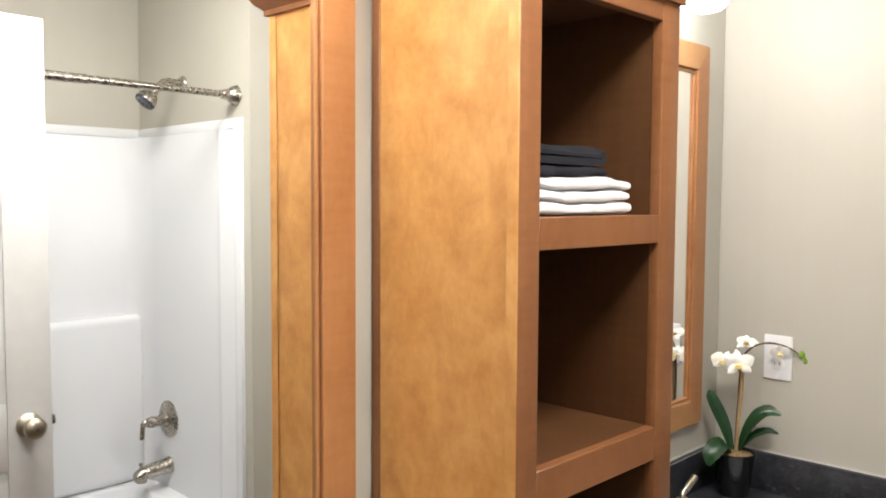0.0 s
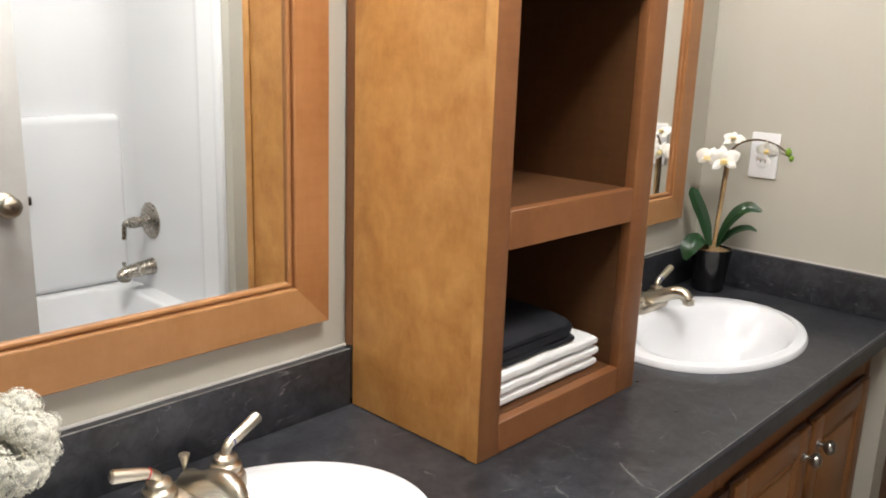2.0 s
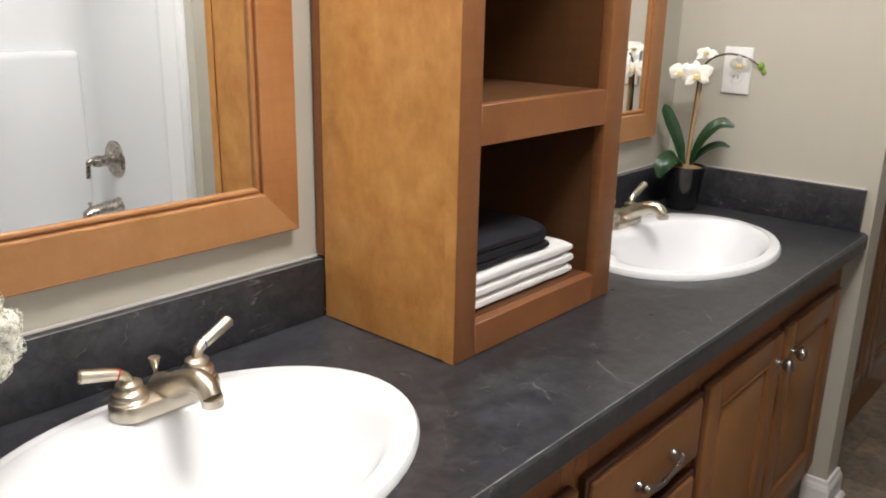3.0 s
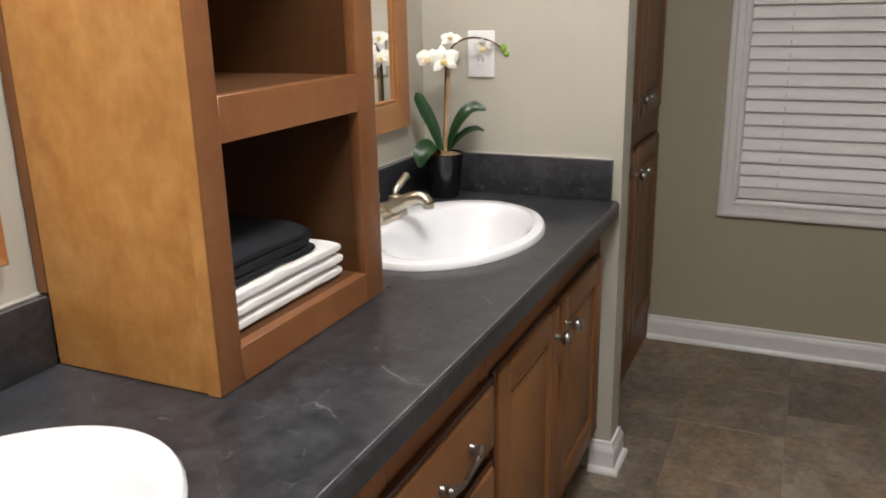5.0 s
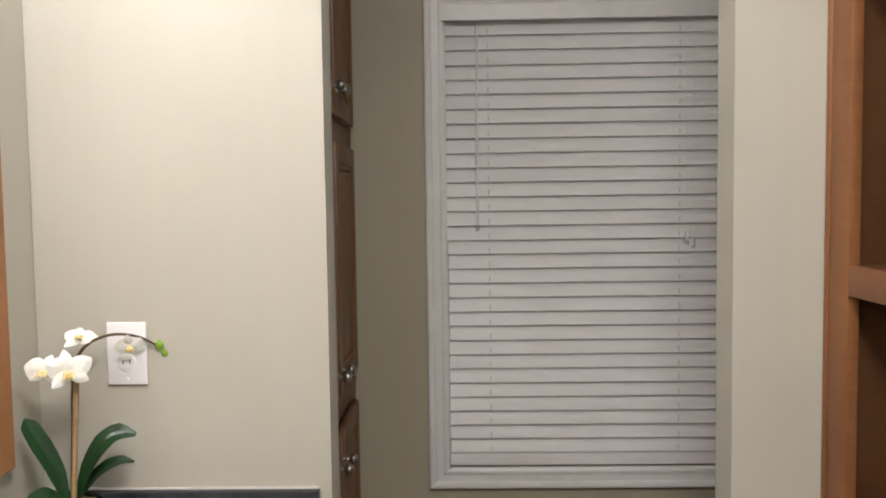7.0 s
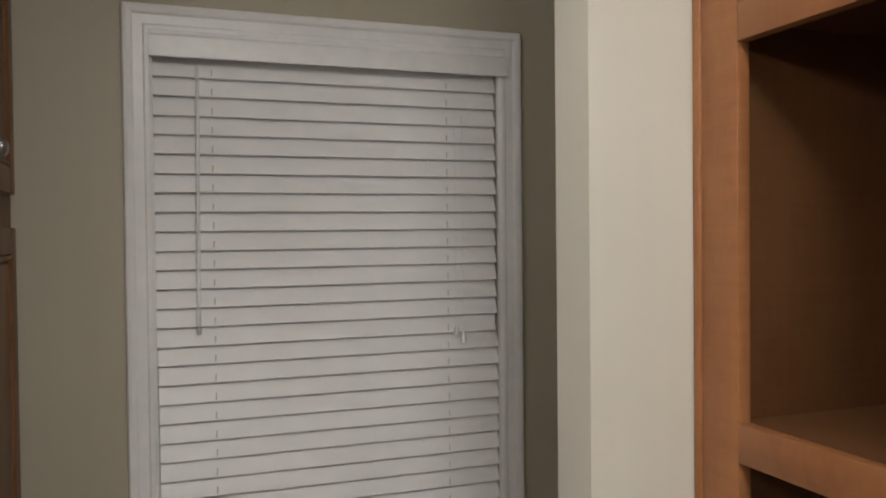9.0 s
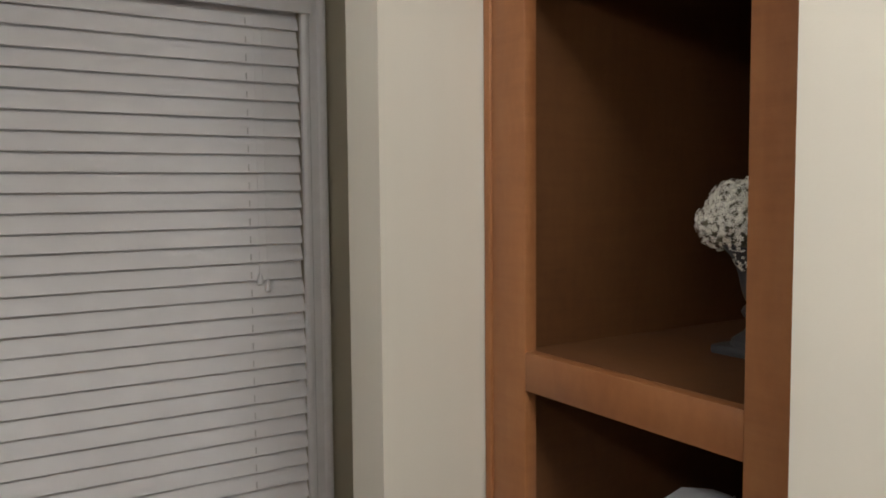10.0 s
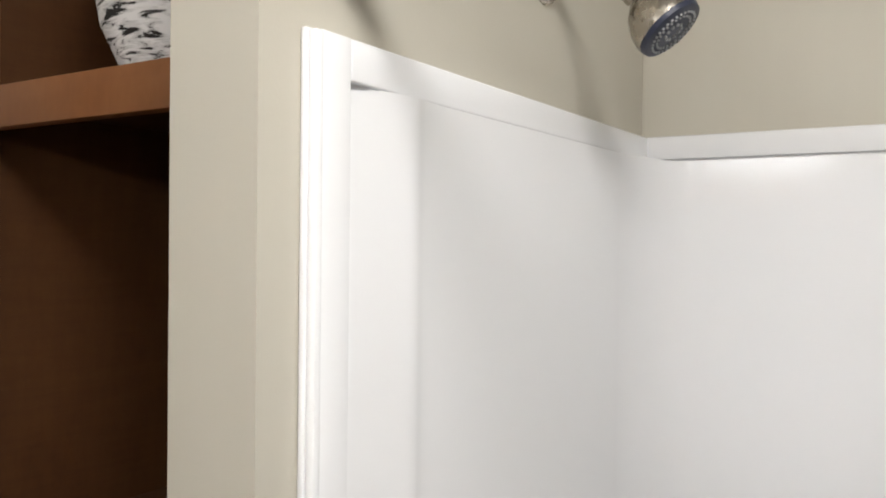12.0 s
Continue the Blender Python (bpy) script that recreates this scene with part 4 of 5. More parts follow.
def build_orchid():
    cx, cy, z = 2.05, -0.099, CZ
    o = thing("potted_orchid", (cx, cy, z), "white artificial orchid in a black glazed pot", "potted plant")
    part("pot", lathe([(0.034, 0.0005), (0.038, 0.004), (0.05, 0.1), (0.052, 0.112), (0.05, 0.1135), (0.046, 0.108), (0.044, 0.1)], (cx, cy, z), n=28), POT, o, "black glossy tapered pot")
    bm = lathe([(0.045, 0.098), (0.045, 0.106), (0.025, 0.114), (0.003, 0.116)], (cx, cy, z), n=22)
    rng = random.Random(3)
    for v in bm.verts:
        v.co.z += rng.uniform(-0.003, 0.003)
    part("moss", bm, MOSS, o, "dry brown moss")
    b = z + 0.11
    for pts, w, turn in (
        ([(cx - 0.004, cy + 0.004, b), (cx - 0.012, cy + 0.024, b + 0.07), (cx - 0.02, cy + 0.055, b + 0.135), (cx - 0.022, cy + 0.063, b + 0.155)], [0.006, 0.015, 0.0175, 0.014, 0.003], 0.9),
        ([(cx + 0.004, cy - 0.006, b), (cx + 0.012, cy - 0.035, b + 0.075), (cx + 0.022, cy - 0.07, b + 0.115), (cx + 0.03, cy - 0.105, b + 0.112)], [0.006, 0.015, 0.0195, 0.0165, 0.004], -0.8),
        ([(cx - 0.012, cy + 0.002, b), (cx - 0.045, cy + 0.012, b + 0.028), (cx - 0.078, cy + 0.022, b + 0.012), (cx - 0.09, cy + 0.026, b - 0.02)], [0.007, 0.019, 0.025, 0.022, 0.005], 0.5),
        ([(cx + 0.006, cy - 0.004, b), (cx + 0.03, cy - 0.03, b + 0.04), (cx + 0.045, cy - 0.065, b + 0.06), (cx + 0.055, cy - 0.09, b + 0.055)], [0.004, 0.009, 0.012, 0.009, 0.002], -0.6)):
        part("leaf", blade(pts, w, 0.3, twist=turn), LEAF, o, "dark green strap leaf")
    part("stake", tube([(cx, cy - 0.004, b), (cx + 0.012, cy - 0.012, b + 0.215)], 0.0048, 10), STAKE, o, "bamboo stake")
    path = smooth_path([(cx + 0.004, cy, b), (cx + 0.012, cy - 0.002, b + 0.12), (cx + 0.016, cy - 0.006, b + 0.225), (cx + 0.024, cy - 0.022, b + 0.268), (cx + 0.05, cy - 0.055, b + 0.285), (cx + 0.075, cy - 0.095, b + 0.278), (cx + 0.092, cy - 0.13, b + 0.255)], 6)
    m = len(path)
    part("stem", tube(path, [0.004 - 0.0022 * i / m for i in range(m)], 8), STEM, o, "dark arching stem")
    face = (-0.9, -0.42, 0.1)
    flower(o, (cx - 0.022, cy - 0.016, b + 0.235), face, 0.038, 1)
    flower(o, (cx - 0.028, cy + 0.022, b + 0.238), (-0.8, -0.1, 0.2), 0.034, 2)
    flower(o, (cx + 0.03, cy - 0.012, b + 0.283), (-0.7, -0.2, 0.7), 0.029, 3)
    flower(o, (cx + 0.072, cy - 0.082, b + 0.262), (-0.8, -0.3, -0.35), 0.028, 4)
    for p, s in (((cx + 0.094, cy - 0.128, b + 0.258), 0.0085), ((cx + 0.098, cy - 0.136, b + 0.243), 0.007)):
        bm = lathe([(0.001, -s * 1.3), (s * 0.8, -s * 0.6), (s, 0), (s * 0.75, s * 0.7), (0.001, s * 1.3)], p, n=12)
        part("bud", bm, BUD, o, "green orchid bud")


build_orchid()


def build_outlet():
    x, y, z = P0, -0.1675, 1.116
    o = thing("wall_outlet", (x, y, z), "white wall plate with a single outlet on the side wall", "outlet")
    part("plate", cuboid((x - 0.0065, y - 0.0365, z - 0.0575), (x - 0.0002, y + 0.0365, z + 0.0575), 0.003, 2), PLASTIC, o)
    zr = z - 0.017
    part("receptacle", lathe([(0.0178, 0), (0.0176, 0.0012), (0.0168, 0.0018), (0.001, 0.0018)], (x - 0.0064, y, zr), 0, 24, -1.0), PLASTIC, o, "round white receptacle")
    part("recess", lathe([(0.0192, 0), (0.0192, 0.0004), (0.0179, 0.0004)], (x - 0.0064, y, zr), 0, 24, -1.0), PLASTIC, o, "thin raised ring")
    for dy, hh in ((-0.0063, 0.0046), (0.0063, 0.0038)):
        part("slot", cuboid((x - 0.0086, y + dy - 0.001, zr + 0.002 - hh), (x - 0.0081, y + dy + 0.001, zr + 0.002 + hh)), SLOT, o, smooth=False)
    for dz in (-0.047, 0.047):
        part("screw", lathe([(0.0028, 0), (0.0026, 0.001), (0.001, 0.0012)], (x - 0.0064, y, z + dz), 0, 10, -1.0), PLASTIC, o)


build_outlet()


# ---- white flower balls ----
def bouquet(parent, c, r, seed, count=900, squash=0.85, core_mat=BLOOM_CORE):
    """Small white blossoms packed over a rounded, uneven head."""
    rng = random.Random(seed)
    c = Vector(c)
    lumps = [(Vector((rng.gauss(0, 1), rng.gauss(0, 1), rng.gauss(0.12, 0.75))).normalized() * r * rng.uniform(0.6, 0.82), r * rng.uniform(0.17, 0.26)) for _ in range(64)]
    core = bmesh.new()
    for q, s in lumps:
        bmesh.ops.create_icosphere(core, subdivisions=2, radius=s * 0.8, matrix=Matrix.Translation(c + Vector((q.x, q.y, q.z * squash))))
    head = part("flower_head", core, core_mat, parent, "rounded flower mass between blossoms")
    verts, faces = [], []
    taken = set()
    for _ in range(count):
        q, s = rng.choice(lumps)
        d = Vector((rng.gauss(0, 1), rng.gauss(0, 1), rng.gauss(0.25, 1))).normalized()
        p = q + d * s
        cell = (round(p.x / 0.005), round(p.y / 0.005), round(p.z * squash / 0.005))
        if p.length < r * 0.62 or cell in taken:
            continue
        taken.add(cell)
        p = c + Vector((p.x, p.y, p.z * squash)) + d * rng.uniform(-0.001, 0.0035)
        t = d.orthogonal().normalized()
        b = d.cross(t)
        w = rng.uniform(0.003, 0.0044)
        a0 = rng.uniform(0, 6.28)
        k = len(verts)
        verts.append(p + d * 0.0032)
        for i in range(5):
            an = a0 + i * 1.2566
            for da, rr, up in ((-0.35, 0.75, 0.0024), (0.0, 1.0, 0.003 + rng.uniform(-0.001, 0.001)), (0.35, 0.75, 0.0024)):
                verts.append(p + (t * math.cos(an + da) + b * math.sin(an + da)) * w * rr + d * up)
            faces.append((k, k + 1 + 3 * i, k + 2 + 3 * i, k + 3 + 3 * i))
    me = bpy.data.meshes.new("blossoms")
    me.from_pydata([tuple(v) for v in verts], [], faces)
    me.materials.append(BLOSSOM)
    ob = new("blossoms", me)
    ob.parent = head
    tagged(ob, "tiny white blossoms", kind="stuff")


def urn(parent, c, h, r):
    x, y, z = c
    prof = [(0.66, 0), (0.64, 0.05), (0.44, 0.12), (0.3, 0.2), (0.3, 0.24), (0.42, 0.28), (0.47, 0.33), (0.42, 0.38), (0.34, 0.42), (0.4, 0.45), (0.47, 0.55), (0.53, 0.7), (0.63, 0.86), (0.82, 0.97), (0.85, 1.0), (0.78, 1.0), (0.5, 0.85)]
    return part("urn", lathe([(a * r, b * h) for a, b in prof], (x, y, z), n=32), URN, parent, "grey glazed footed urn")


v = thing("flower_vase", (0.33, -0.115, CZ), "round white flower bouquet in a grey urn beside the sink", "vase of flowers")
urn(v, (0.316, -0.115, CZ + 0.0004), 0.12, 0.045)
bouquet(v, (0.318, -0.115, CZ + 0.158), 0.072, 11, 22000, 0.82, BLOOM_PALE)

# ---- open shelf cabinet ----
SX0, SX1, SY = 2.057, 1.72, -1.426


def build_shelf_cabinet():
    c = thing("shelf_cabinet", (1.87, -1.75, 0), "tall maple open shelf cabinet recessed between two walls", "shelf unit")
    SF = SY - 0.0195
    x0, x1 = 1.5945, P0 - 0.0015
    yb, zt = SOUTH + 0.002, 2.3
    part("stile", cuboid((SX0, SF, 0.0), (x1 - 0.016, SF + 0.0195, zt), 0.0015, 2), STILE, c)
    part("scribe_trim", cuboid((x1 - 0.0158, SF, 0.0), (x1, SF + 0.0225, zt), 0.003, 2), STILE, c)
    part("stile", cuboid((x0, SF, 0.0), (SX1, SF + 0.0195, zt), 0.0015, 2), STILE, c)
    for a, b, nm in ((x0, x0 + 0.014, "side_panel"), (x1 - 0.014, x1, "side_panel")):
        part(nm, cuboid((a, yb + 0.009, 0.0), (b, SF - 0.0004, zt)), INNER_SHADED, c, smooth=False)
    part("inner_side", cuboid((SX0 + 0.018, yb + 0.009, 0.0), (x1 - 0.0145, SF - 0.0006, zt)), INNER_SHADED, c, smooth=False)
    part("inner_side", cuboid((x0 + 0.0145, yb + 0.009, 0.0), (SX1 - 0.006, SF - 0.0006, zt)), INNER_SHADED, c, smooth=False)
    part("back_panel", cuboid((x0 + 0.0145, yb, 0.0), (x1 - 0.0145, yb + 0.0085, zt)), INNER_SHADED, c, smooth=False)
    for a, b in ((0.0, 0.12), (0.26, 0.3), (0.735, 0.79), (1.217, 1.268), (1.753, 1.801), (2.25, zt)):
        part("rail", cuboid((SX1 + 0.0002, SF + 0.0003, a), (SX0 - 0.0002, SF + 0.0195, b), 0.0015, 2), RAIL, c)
        part("shelf", cuboid((SX1 - 0.0055, yb + 0.009, b - 0.02), (SX0 + 0.0175, SF - 0.0006, b - 0.0004)), INNER_SHADED, c, smooth=False)


build_shelf_cabinet()

v = thing("flower_vase", (1.874, -1.668, 1.267), "white flower bouquet in a grey footed urn on the cabinet shelf", "vase of flowers")
part("foot", cuboid((1.826, -1.716, 1.2674), (1.922, -1.62, 1.28), 0.004, 2), URN, v, "square grey foot")
urn(v, (1.874, -1.668, 1.2802), 0.126, 0.064)
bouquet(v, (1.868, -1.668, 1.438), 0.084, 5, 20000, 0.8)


def crumpled(name, lo, hi, label, seed):
    rng = random.Random(seed)
    t = thing(name, ((lo[0] + hi[0]) / 2, (lo[1] + hi[1]) / 2, lo[2]), label, "towel")
    bm = bmesh.new()
    bmesh.ops.create_icosphere(bm, subdivisions=5, radius=1)
    off = Vector((rng.uniform(0, 9), rng.uniform(0, 9), rng.uniform(0, 9)))
    for w in bm.verts:
        n = w.co.normalized()
        e = Vector([math.copysign(abs(k) ** 0.6, k) for k in n])
        k = 1 + 0.2 * noise.noise(n * 2.2 + off) + 0.3 * abs(noise.noise(n * 3.6 + off)) + 0.12 * abs(noise.noise(n * 8 + off)) - 0.08
        w.co = Vector([lo[i] + (hi[i] - lo[i]) * (0.5 + 0.46 * min(max(e[i] * k, -1.06), 1.22 if i == 2 else 1.06)) for i in range(3)])
        w.co.z = max(w.co.z, lo[2])
    part("cloth", bm, TOWEL_WHITE, t)


crumpled("bundled_towel", (1.83, -1.86, 0.7904), (2.046, -1.5, 1.036), "white towel bundled loosely on the cabinet shelf", 2)

b = thing("birch_vase", (1.845, -1.535, 1.801), "round white birch bark vase on the upper shelf", "vase")
part("body", lathe([(0.05, 0.0004), (0.062, 0.004), (0.088, 0.06), (0.098, 0.12), (0.094, 0.18), (0.08, 0.22), (0.072, 0.222), (0.085, 0.17), (0.08, 0.06), (0.03, 0.02)], (1.845, -1.535, 1.801), n=36), BARK, b)


# ---- tall cabinet in the window room ----
def build_tall():
    y = -0.47
    c = thing("tall_cabinet", (2.68, -0.23, 0), "tall dark maple cabinet with three tiers of paired doors", "cabinet")
    x0, x1, zt = P1 + 0.0015, EAST - 0.0015, 2.3
    part("carcass", cuboid((x0, y + 0.04, 0.1), (x1, -0.002, zt)), INNER_SHADED, c, smooth=False)
    part("toe_kick", cuboid((x0, y + 0.022, 0.0), (x1, y + 0.045, 0.0995)), STILE, c, smooth=False)
    for a, b in ((x0, 2.34), (2.68, 2.725), (3.05, x1)):
        part("face_stile", cuboid((a, y + 0.0205, 0.1), (b, y + 0.0398, zt), 0.001, 1), TALL_WOOD, c)
    for a, b in ((0.1, 0.17), (0.8, 0.9), (1.525, 1.61), (2.2, zt)):
        for p, q in ((2.3402, 2.6798), (2.7252, 3.0498)):
            part("face_rail", cuboid((p, y + 0.0207, a), (q, y + 0.0398, b), 0.001, 1), TALL_WOOD, c)
    for z0, z1, kz in ((0.155, 0.8, 0.722), (0.893, 1.536, 0.954), (1.6, 2.215, 1.665)):
        for a, b, kx in ((2.325, 2.69, 2.662), (2.715, 3.065, 2.743)):
            d = panel_door(c, a, b, z0, z1, y, TALL_WOOD, TALL_WOOD)
            knob(d, kx, y, kz)


build_tall()

# ---- bathtub and surround ----
TX0, TX1, TY0, TY1, RIM = 0.003, 1.5, SOUTH + 0.003, -1.353, 0.43


def rrect(x0, x1, y0, y1, r, z, n=6):
    pts = []
    for cx, cy, a0 in ((x1 - r, y1 - r, 0), (x0 + r, y1 - r, 90), (x0 + r, y0 + r, 180), (x1 - r, y0 + r, 270)):
        for k in range(n + 1):
            a = radians(a0 + 90 * k / n)
            pts.append(Vector((cx + r * math.cos(a), cy + r * math.sin(a), z)))
    return pts


def build_tub():
    t = thing("bathtub", (0.75, -1.72, 0), "white acrylic alcove bathtub", "bathtub")
    o = (TX0, TX1 - 0.0005, TY0, TY1)
    rings = [rrect(*o, 0.01, 0.0005), rrect(*o, 0.01, RIM - 0.012), rrect(o[0], o[1], o[2], o[3] - 0.004, 0.01, RIM - 0.003), rrect(o[0], o[1], o[2], o[3] - 0.012, 0.01, RIM)]
    for d, z, r in ((0.07, RIM, 0.09), (0.078, RIM - 0.003, 0.09), (0.086, RIM - 0.014, 0.09), (0.1, RIM - 0.12, 0.1), (0.13, RIM - 0.27, 0.11), (0.17, RIM - 0.32, 0.1), (0.22, RIM - 0.335, 0.09)):
        rings.append(rrect(o[0] + d, o[1] - d, o[2] + d, o[3] - d, r, z))
    part("shell", loft(rings), ACRYLIC, t)
    part("drain", lathe([(0.03, 0), (0.03, 0.003), (0.02, 0.004), (0.002, 0.003)], (1.2, -1.72, RIM - 0.335), n=20), NICKEL, t, "nickel drain")
    return t


build_tub()


def build_surround():
    s = thing("tub_surround", (0.75, SOUTH, RIM), "glossy white moulded tub surround on three walls", "tub surround")
    z0, zt, zi = RIM + 0.0005, 1.783, 1.749
    xw = 1.5035
    # end wall with the shower fittings
    part("end_flange", cuboid((xw - 0.006, SOUTH + 0.002, z0), (xw, TY1, zt), 0.002, 2), ACRYLIC, s)
    part("edge_bead", cuboid((xw - 0.0145, -1.3625, z0), (xw - 0.0062, -1.3545, zt - 0.002), 0.002, 2), ACRYLIC, s)
    part("front_strip", cuboid((xw - 0.0125, -1.3955, z0), (xw - 0.0062, -1.3627, zt - 0.001), 0.0012, 2), ACRYLIC, s)
    part("end_band", cuboid((xw - 0.0125, SOUTH + 0.004, zi), (xw - 0.0062, -1.3957, zt - 0.001), 0.0025, 3), ACRYLIC, s)
    # section of the moulded panel, from the front column round the coved corner
    prof = [(xw - 0.0055, -1.3965), (xw - 0.0068, -1.398), (xw - 0.008, -1.405), (xw - 0.0125, -1.432), (xw - 0.0172, -1.456), (xw - 0.0192, -1.464), (xw - 0.0198, -1.469), (xw - 0.0196, -1.474), (xw - 0.0186, -1.479), (xw - 0.017, -1.485), (xw - 0.0156, -1.492), (xw - 0.0146, -1.502), (xw - 0.0138, -1.52), (xw - 0.0137, -1.6), (xw - 0.016, -1.95)]
    for k in range(1, 10):
        a = radians(10 * k)
        prof.append((xw - 0.016 - 0.085 * (1 - math.cos(a)), -1.95 - 0.119 * math.sin(a)))
    yp = SOUTH + 0.0125
    prof += [(xw - 0.16, yp), (0.14, yp), (0.14, SOUTH + 0.003), (xw - 0.0055, SOUTH + 0.003)]
    def top(u, v, k):
        low = 0.004 if v > -1.41 else (0.0035 if v < -2.03 else 0.0)
        return Vector((u, v + (0.018 * k * min(max((-1.95 - v) / 0.119, 0.0), 1.0) ** 1.5 if v > SOUTH + 0.01 else 0.0), -low))
    bm = loft([[top(u, v, k) + Vector((0, 0, z)) for u, v in prof] for z, k in ((z0, 1.0), (zi - 0.0003, 0.0))])
    part("moulded_panel", bm, ACRYLIC, s, "glossy white panel with a coved corner")
    # long wall
    part("back_flange", cuboid((TX0, SOUTH + 0.0015, z0), (xw - 0.0065, SOUTH + 0.0095, zt), 0.002, 2), ACRYLIC, s)
    part("top_band", cuboid((TX0 + 0.002, SOUTH + 0.0098, zi), (xw - 0.008, SOUTH + 0.0148, zt - 0.0015), 0.002, 2), ACRYLIC, s)
    part("soap_ledge", cuboid((0.2, SOUTH + 0.01, z0), (xw - 0.025, SOUTH + 0.075, 1.076), 0.03, 6), ACRYLIC, s, "moulded ledge along the long wall")
    # foot wall
    part("foot_flange", cuboid((0.002, SOUTH + 0.0155, z0), (0.012, TY1, zt), 0.003, 2), ACRYLIC, s)
    part("foot_panel", cuboid((0.0125, SOUTH + 0.016, z0), (0.035, -1.42, zi), 0.008, 3), ACRYLIC, s)


build_surround()
PX = 1.5035 - 0.0145


def build_shower():
    yv = -1.855
    v = thing("tub_valve", (PX, yv, 0.695), "brushed nickel tub valve with a lever handle", "tub valve")
    part("escutcheon", lathe([(0.07, 0), (0.069, 0.004), (0.06, 0.011), (0.04, 0.016), (0.03, 0.017)], (PX, yv, 0.695), 0, 36, -1.0), TUB_NICKEL, v)
    h = part("handle", lathe([(0.03, 0.014), (0.027, 0.03), (0.02, 0.036), (0.02, 0.06), (0.022, 0.064), (0.018, 0.085), (0.008, 0.09)], (PX, yv, 0.695), 0, 20, -1.0), TUB_NICKEL, v)
    part("lever", tube(smooth_path([(PX - 0.075, yv, 0.695), (PX - 0.092, yv, 0.699), (PX - 0.103, yv, 0.684), (PX - 0.107, yv, 0.637)]), [0.011] * 12 + [0.0085] * 7, 12), TUB_NICKEL, h)
    s = thing("tub_spout", (PX, yv, 0.52), "brushed nickel tub spout with a diverter knob", "tub spout")
    rings = []
    for d, r, dz in ((0.0, 0.033, 0.0), (0.004, 0.033, 0), (0.02, 0.029, -0.001), (0.08, 0.026, -0.006), (0.115, 0.024, -0.012), (0.135, 0.018, -0.018), (0.14, 0.008, -0.02)):
        rings.append(circle((PX - d, yv, 0.52 + dz), r, 20, 0))
    bm = loft(rings)
    part("body", bm, TUB_NICKEL, s)
    part("outlet", lathe([(0.02, 0), (0.02, 0.03), (0.016, 0.032)], (PX - 0.112, yv, 0.51), n=16, sign=-1), TUB_NICKEL, s)
    part("diverter", lathe([(0.004, 0), (0.004, 0.014), (0.008, 0.018), (0.007, 0.024)], (PX - 0.112, yv, 0.527), n=12), TUB_NICKEL, s)
    ya, za, xw = -1.748, 1.926, 1.5038
    a = thing("wall_shower", (xw, ya, za), "brushed nickel shower arm and head with a navy face", "shower head")
    part("flange", lathe([(0.031, 0), (0.03, 0.004), (0.02, 0.012), (0.012, 0.015)], (xw, ya, za), 0, 24, -1.0), TUB_NICKEL, a)
    part("arm", tube(smooth_path([(xw - 0.005, ya, za), (xw - 0.045, ya, za + 0.008), (xw - 0.074, ya, za + 0.002), (xw - 0.097, ya, za - 0.023)]), 0.0105, 14), TUB_NICKEL, a)
    d = Vector((-0.66, 0.0, -0.75)).normalized()
    p0 = Vector((xw - 0.094, ya, za - 0.02))
    side = d.cross(Vector((0, 1, 0))).normalized()
    up = Vector((0, 1, 0))
    def ring(s, r):
        return [p0 + d * s * 0.93 + 0.9 * r * (math.cos(2 * math.pi * k / 28) * side + math.sin(2 * math.pi * k / 28) * up) for k in range(28)]
    part("collar", loft([ring(0, 0.013), ring(0.004, 0.0165), ring(0.022, 0.0165), ring(0.027, 0.013), ring(0.034, 0.012)]), TUB_NICKEL, a)
    bell = part("bell", loft([ring(0.028, 0.014), ring(0.033, 0.0205), ring(0.043, 0.03), ring(0.057, 0.0375), ring(0.071, 0.041), ring(0.0775, 0.0405)]), TUB_NICKEL, a)
    part("face", loft([ring(0.0777, 0.04), ring(0.083, 0.0385), ring(0.085, 0.034), ring(0.0845, 0.001)]), NAVY, bell, "navy rubber face")
    for n, r, sz in ((30, 0.0295, 0.0015), (24, 0.0232, 0.0015), (10, 0.011, 0.002)):
        bm = bmesh.new()
        for k in range(n):
            an = 2 * math.pi * k / n
            c = p0 + d * 0.0786 + 0.9 * r * (math.cos(an) * side + math.sin(an) * up)
            loft([[c + d * s + sz * q * (math.cos(b) * side + math.sin(b) * up) for b in (0, 1.05, 2.09, 3.14, 4.19, 5.24)] for s, q in ((0, 1), (0.002, 0.8))], bm=bm)
        part("nozzle_ring", bm, NOZZLE, bell, "grey spray nozzles", smooth=False)
    yr, zr = -1.395, 1.857
    r = thing("shower_rod", (0.75, yr, zr), "brushed nickel shower curtain rod across the alcove", "curtain rod")
    part("rod", tube([(0.004, yr, zr), (1.5, yr, zr)], 0.0115, 16), TUB_NICKEL, r)
    part("outer_tube", tube([(0.006, yr, zr), (1.02, yr, zr)], 0.0138, 16), TUB_NICKEL, r)
    for x, sg in ((0.0015, 1.0), (1.5025, -1.0)):
        part("flange", lathe([(0.034, 0), (0.033, 0.008), (0.024, 0.022), (0.017, 0.03), (0.016, 0.05)], (x, yr, zr), 0, 24, sg), TUB_NICKEL, r)


build_shower()


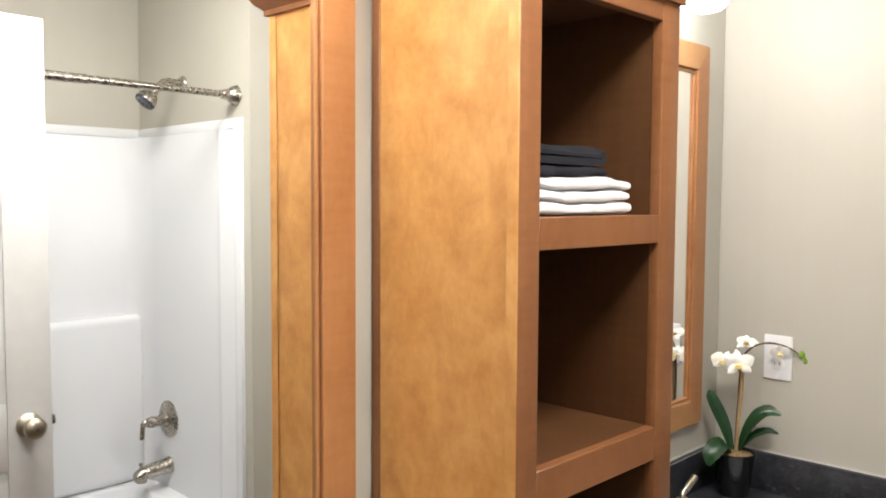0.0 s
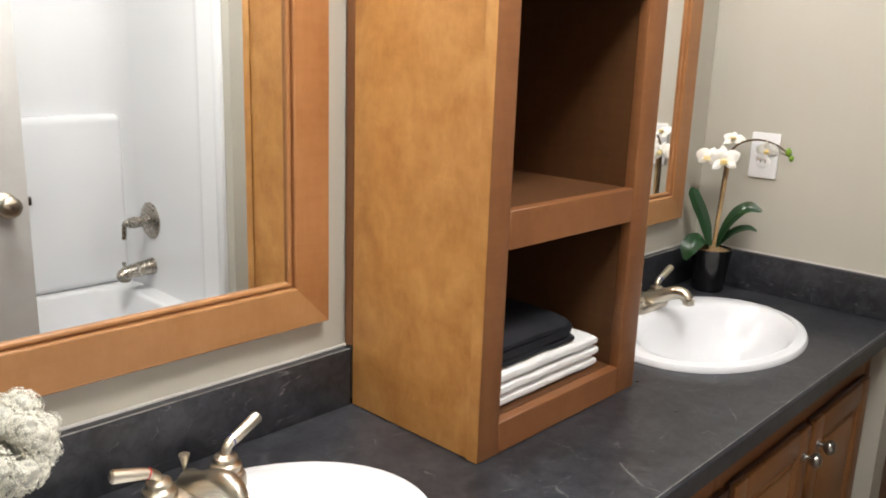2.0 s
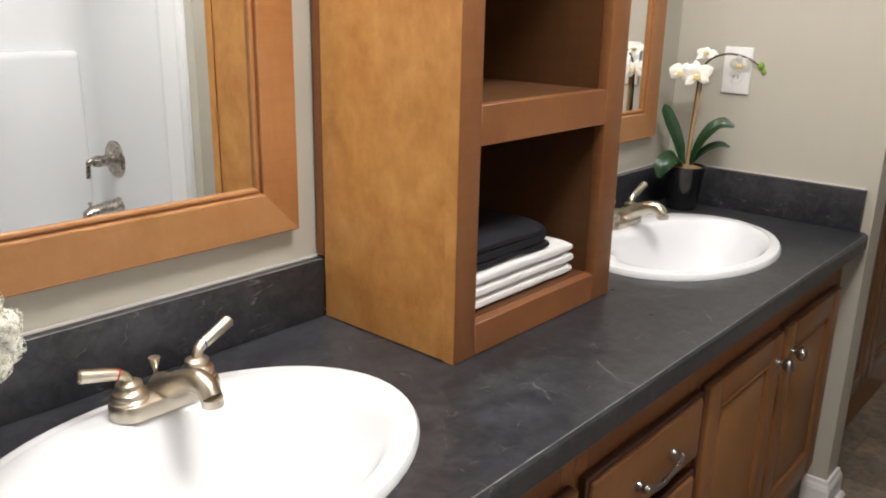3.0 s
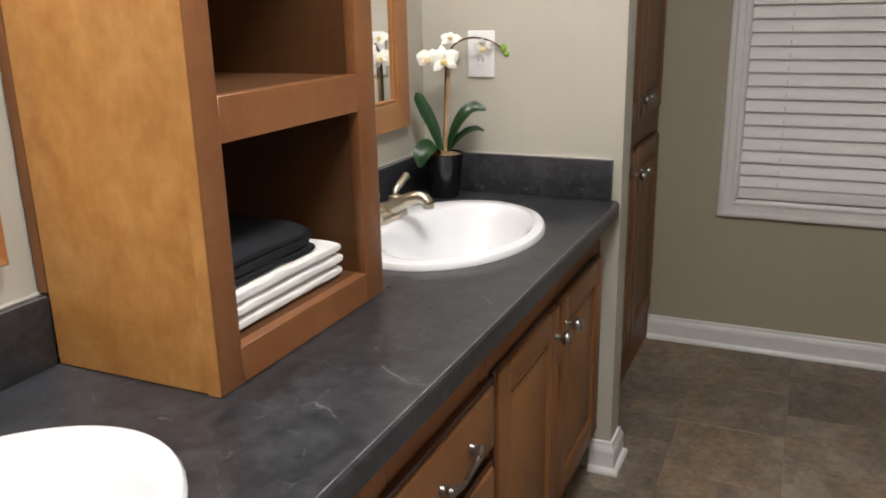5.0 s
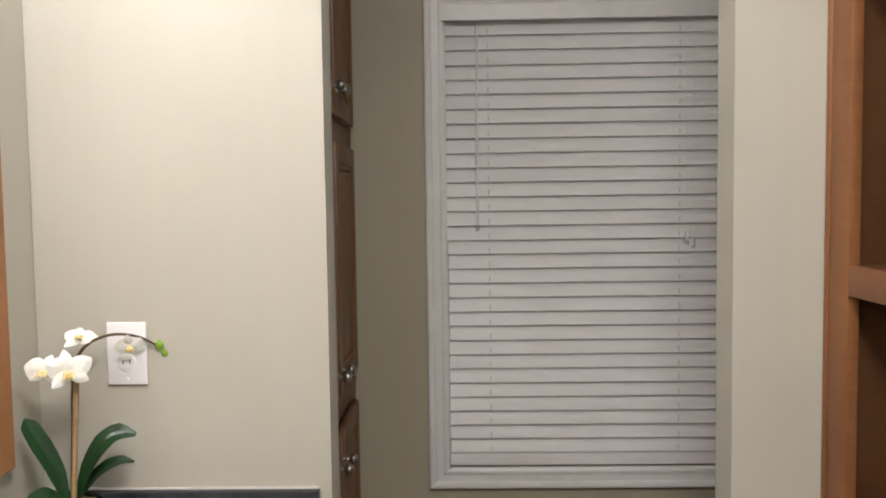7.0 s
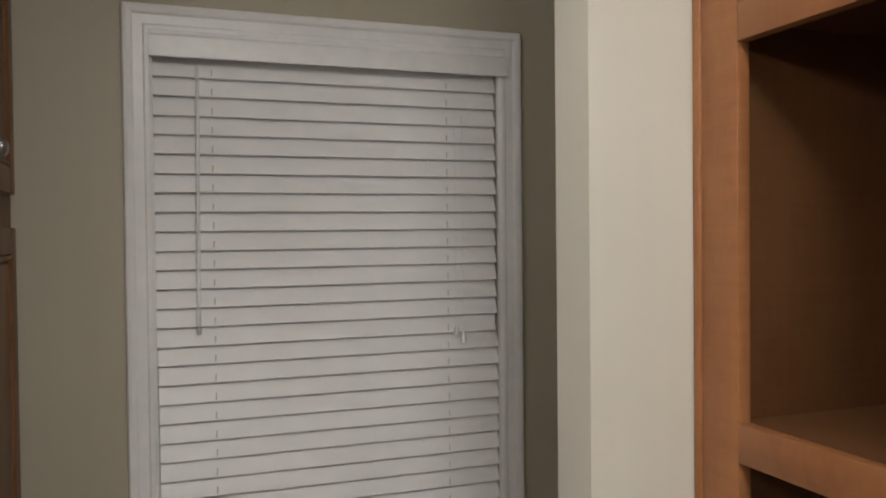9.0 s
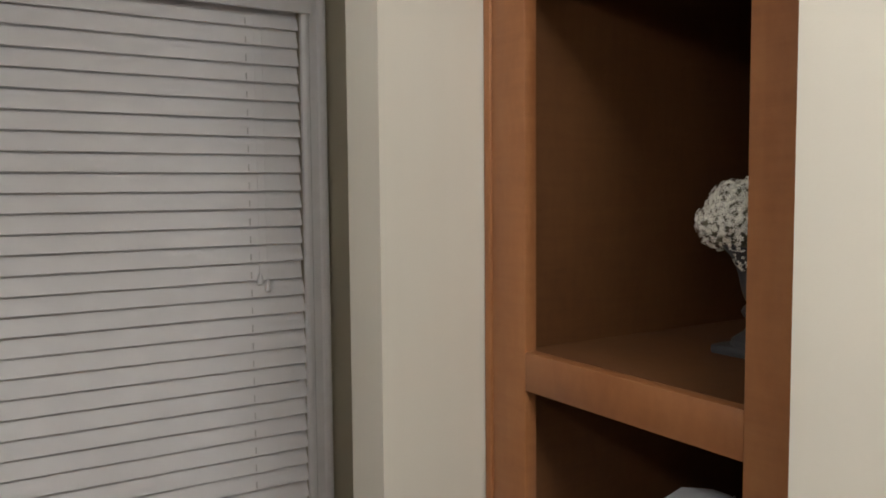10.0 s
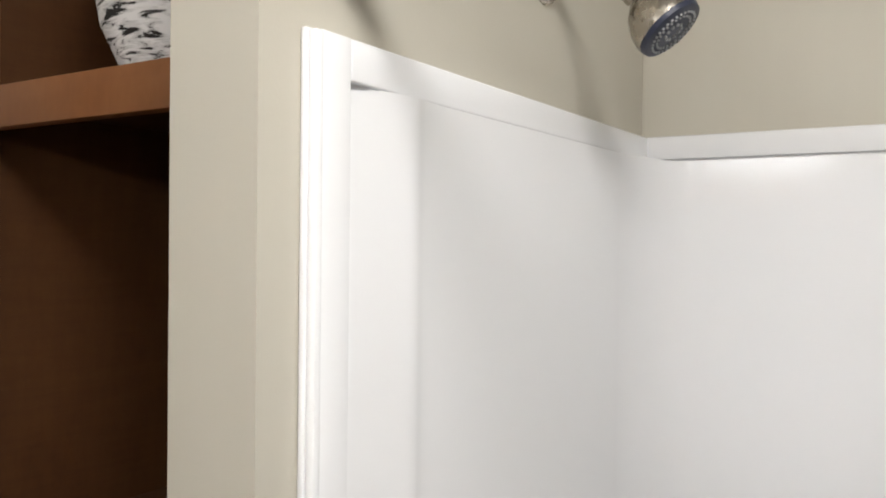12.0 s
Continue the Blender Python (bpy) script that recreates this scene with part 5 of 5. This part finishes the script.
# ---- entrance door, standing open ----
def build_door():
    x0, x1, yf, yb, z0, z1 = 0.07, 0.87, -1.302, -1.337, 0.012, 1.99
    d = thing("door_1", (x0, yf, z0), "white six-panel door standing open before the bathtub", "door")
    tagged(d, kind="structure")
    leaf = part("leaf", cuboid((x0, yb, z0), (x1, yf - 0.006, z1), 0.002, 1), DOOR_PAINT, d)
    st = 0.115
    mid = (x0 + x1) / 2
    xs = ((x0 + 0.001, x0 + st), (mid - 0.055, mid + 0.055), (x1 - st, x1 - 0.001))
    for a, b in xs:
        part("stile", cuboid((a, yf - 0.006, z0 + 0.001), (b, yf, z1 - 0.001), 0.003, 2), DOOR_PAINT, leaf)
    zs = ((z0 + 0.001, 0.24), (0.8, 0.98), (1.6, 1.7), (1.88, z1 - 0.001))
    for c, e in zs:
        for a, b in ((xs[0][1], xs[1][0]), (xs[1][1], xs[2][0])):
            part("door_rail", cuboid((a + 0.0002, yf - 0.006, c), (b - 0.0002, yf, e), 0.003, 2), DOOR_PAINT, leaf)
    for c, e in ((0.24, 0.8), (0.98, 1.6), (1.7, 1.88)):
        for a, b in ((xs[0][1], xs[1][0]), (xs[1][1], xs[2][0])):
            part("panel", cuboid((a + 0.022, yf - 0.0058, c + 0.022), (b - 0.022, yf - 0.001, e - 0.022), 0.004, 2), DOOR_PAINT, leaf)
    kx, kz = 0.808, 0.915
    k = part("knob", lathe([(0.033, 0), (0.033, 0.004), (0.026, 0.009), (0.013, 0.014), (0.012, 0.026), (0.022, 0.032), (0.028, 0.042), (0.028, 0.052), (0.02, 0.06), (0.008, 0.062)], (kx, yf, kz), 1, 28), NICKEL, d, "satin nickel door knob")
    part("keyhole", lathe([(0.006, 0.0615), (0.005, 0.064), (0.001, 0.064)], (kx, yf, kz), 1, 12), PEWTER, k)
    part("latch", cuboid((x1 - 0.001, yf - 0.026, kz - 0.012), (x1 + 0.012, yf - 0.012, kz + 0.012), 0.003, 2), PEWTER, d, "dark latch bolt")
    for z in (0.22, 1.0, 1.78):
        part("hinge", tube([(x0 - 0.006, yf - 0.004, z - 0.045), (x0 - 0.006, yf - 0.004, z + 0.045)], 0.006, 10), PEWTER, d)


build_door()
bm = bmesh.new()
for lo, hi in (((-0.125, DOORWAY[0] - 0.06, 0), (-0.1105, DOORWAY[0] + 0.004, 2.09)), ((-0.125, DOORWAY[1] - 0.004, 0), (-0.1105, DOORWAY[1] + 0.06, 2.09)), ((-0.125, DOORWAY[0] + 0.0045, 2.026), (-0.1105, DOORWAY[1] - 0.0045, 2.09))):
    cuboid(lo, hi, 0.004, 2, bm)
single("trim_doorway", bm, TRIM, "white casing round the doorway", "trim", kind="structure")


# ---- floor tiles ----
def build_tiles():
    floor = thing("floor", (1.5, -1.0, 0), "brown stone-look vinyl floor tiles in mixed sizes", "floor")
    tagged(floor, kind="structure")
    rng = random.Random(12)
    s, gap = 0.305, 0.0016
    meshes = {}
    def lay(x, y, w, h):
        xe, ye = min(x + w, 3.128), min(y + h, -0.004)
        x, y = max(x, -1.497), max(y, -2.082)
        w, h = xe - x, ye - y
        if w < 0.012 or h < 0.012:
            return
        key = (round(w, 3), round(h, 3))
        if key not in meshes:
            meshes[key] = finish("tile", cuboid((gap / 2, gap / 2, -0.0038), (w - gap / 2, h - gap / 2, 0.0), 0.0009, 1), TILE)
        ob = new("tile", meshes[key])
        ob.parent = floor
        ob.location = Vector((x, y, rng.uniform(-0.0002, 0.0))) - Vector(floor.location)
    y = -0.665 - 5 * s
    row = 0
    while y < 0:
        x = -1.5 + (0.1525 if row % 2 else 0.0) + 0.045
        while x < 3.13:
            if rng.random() < 0.24:
                for a in (0, s / 2):
                    for b in (0, s / 2):
                        lay(x + a, y + b, s / 2, s / 2)
            elif rng.random() < 0.15:
                lay(x, y, s / 2, s)
                lay(x + s / 2, y, s / 2, s)
            else:
                lay(x, y, s, s)
            x += s
        y += s
        row += 1


build_tiles()
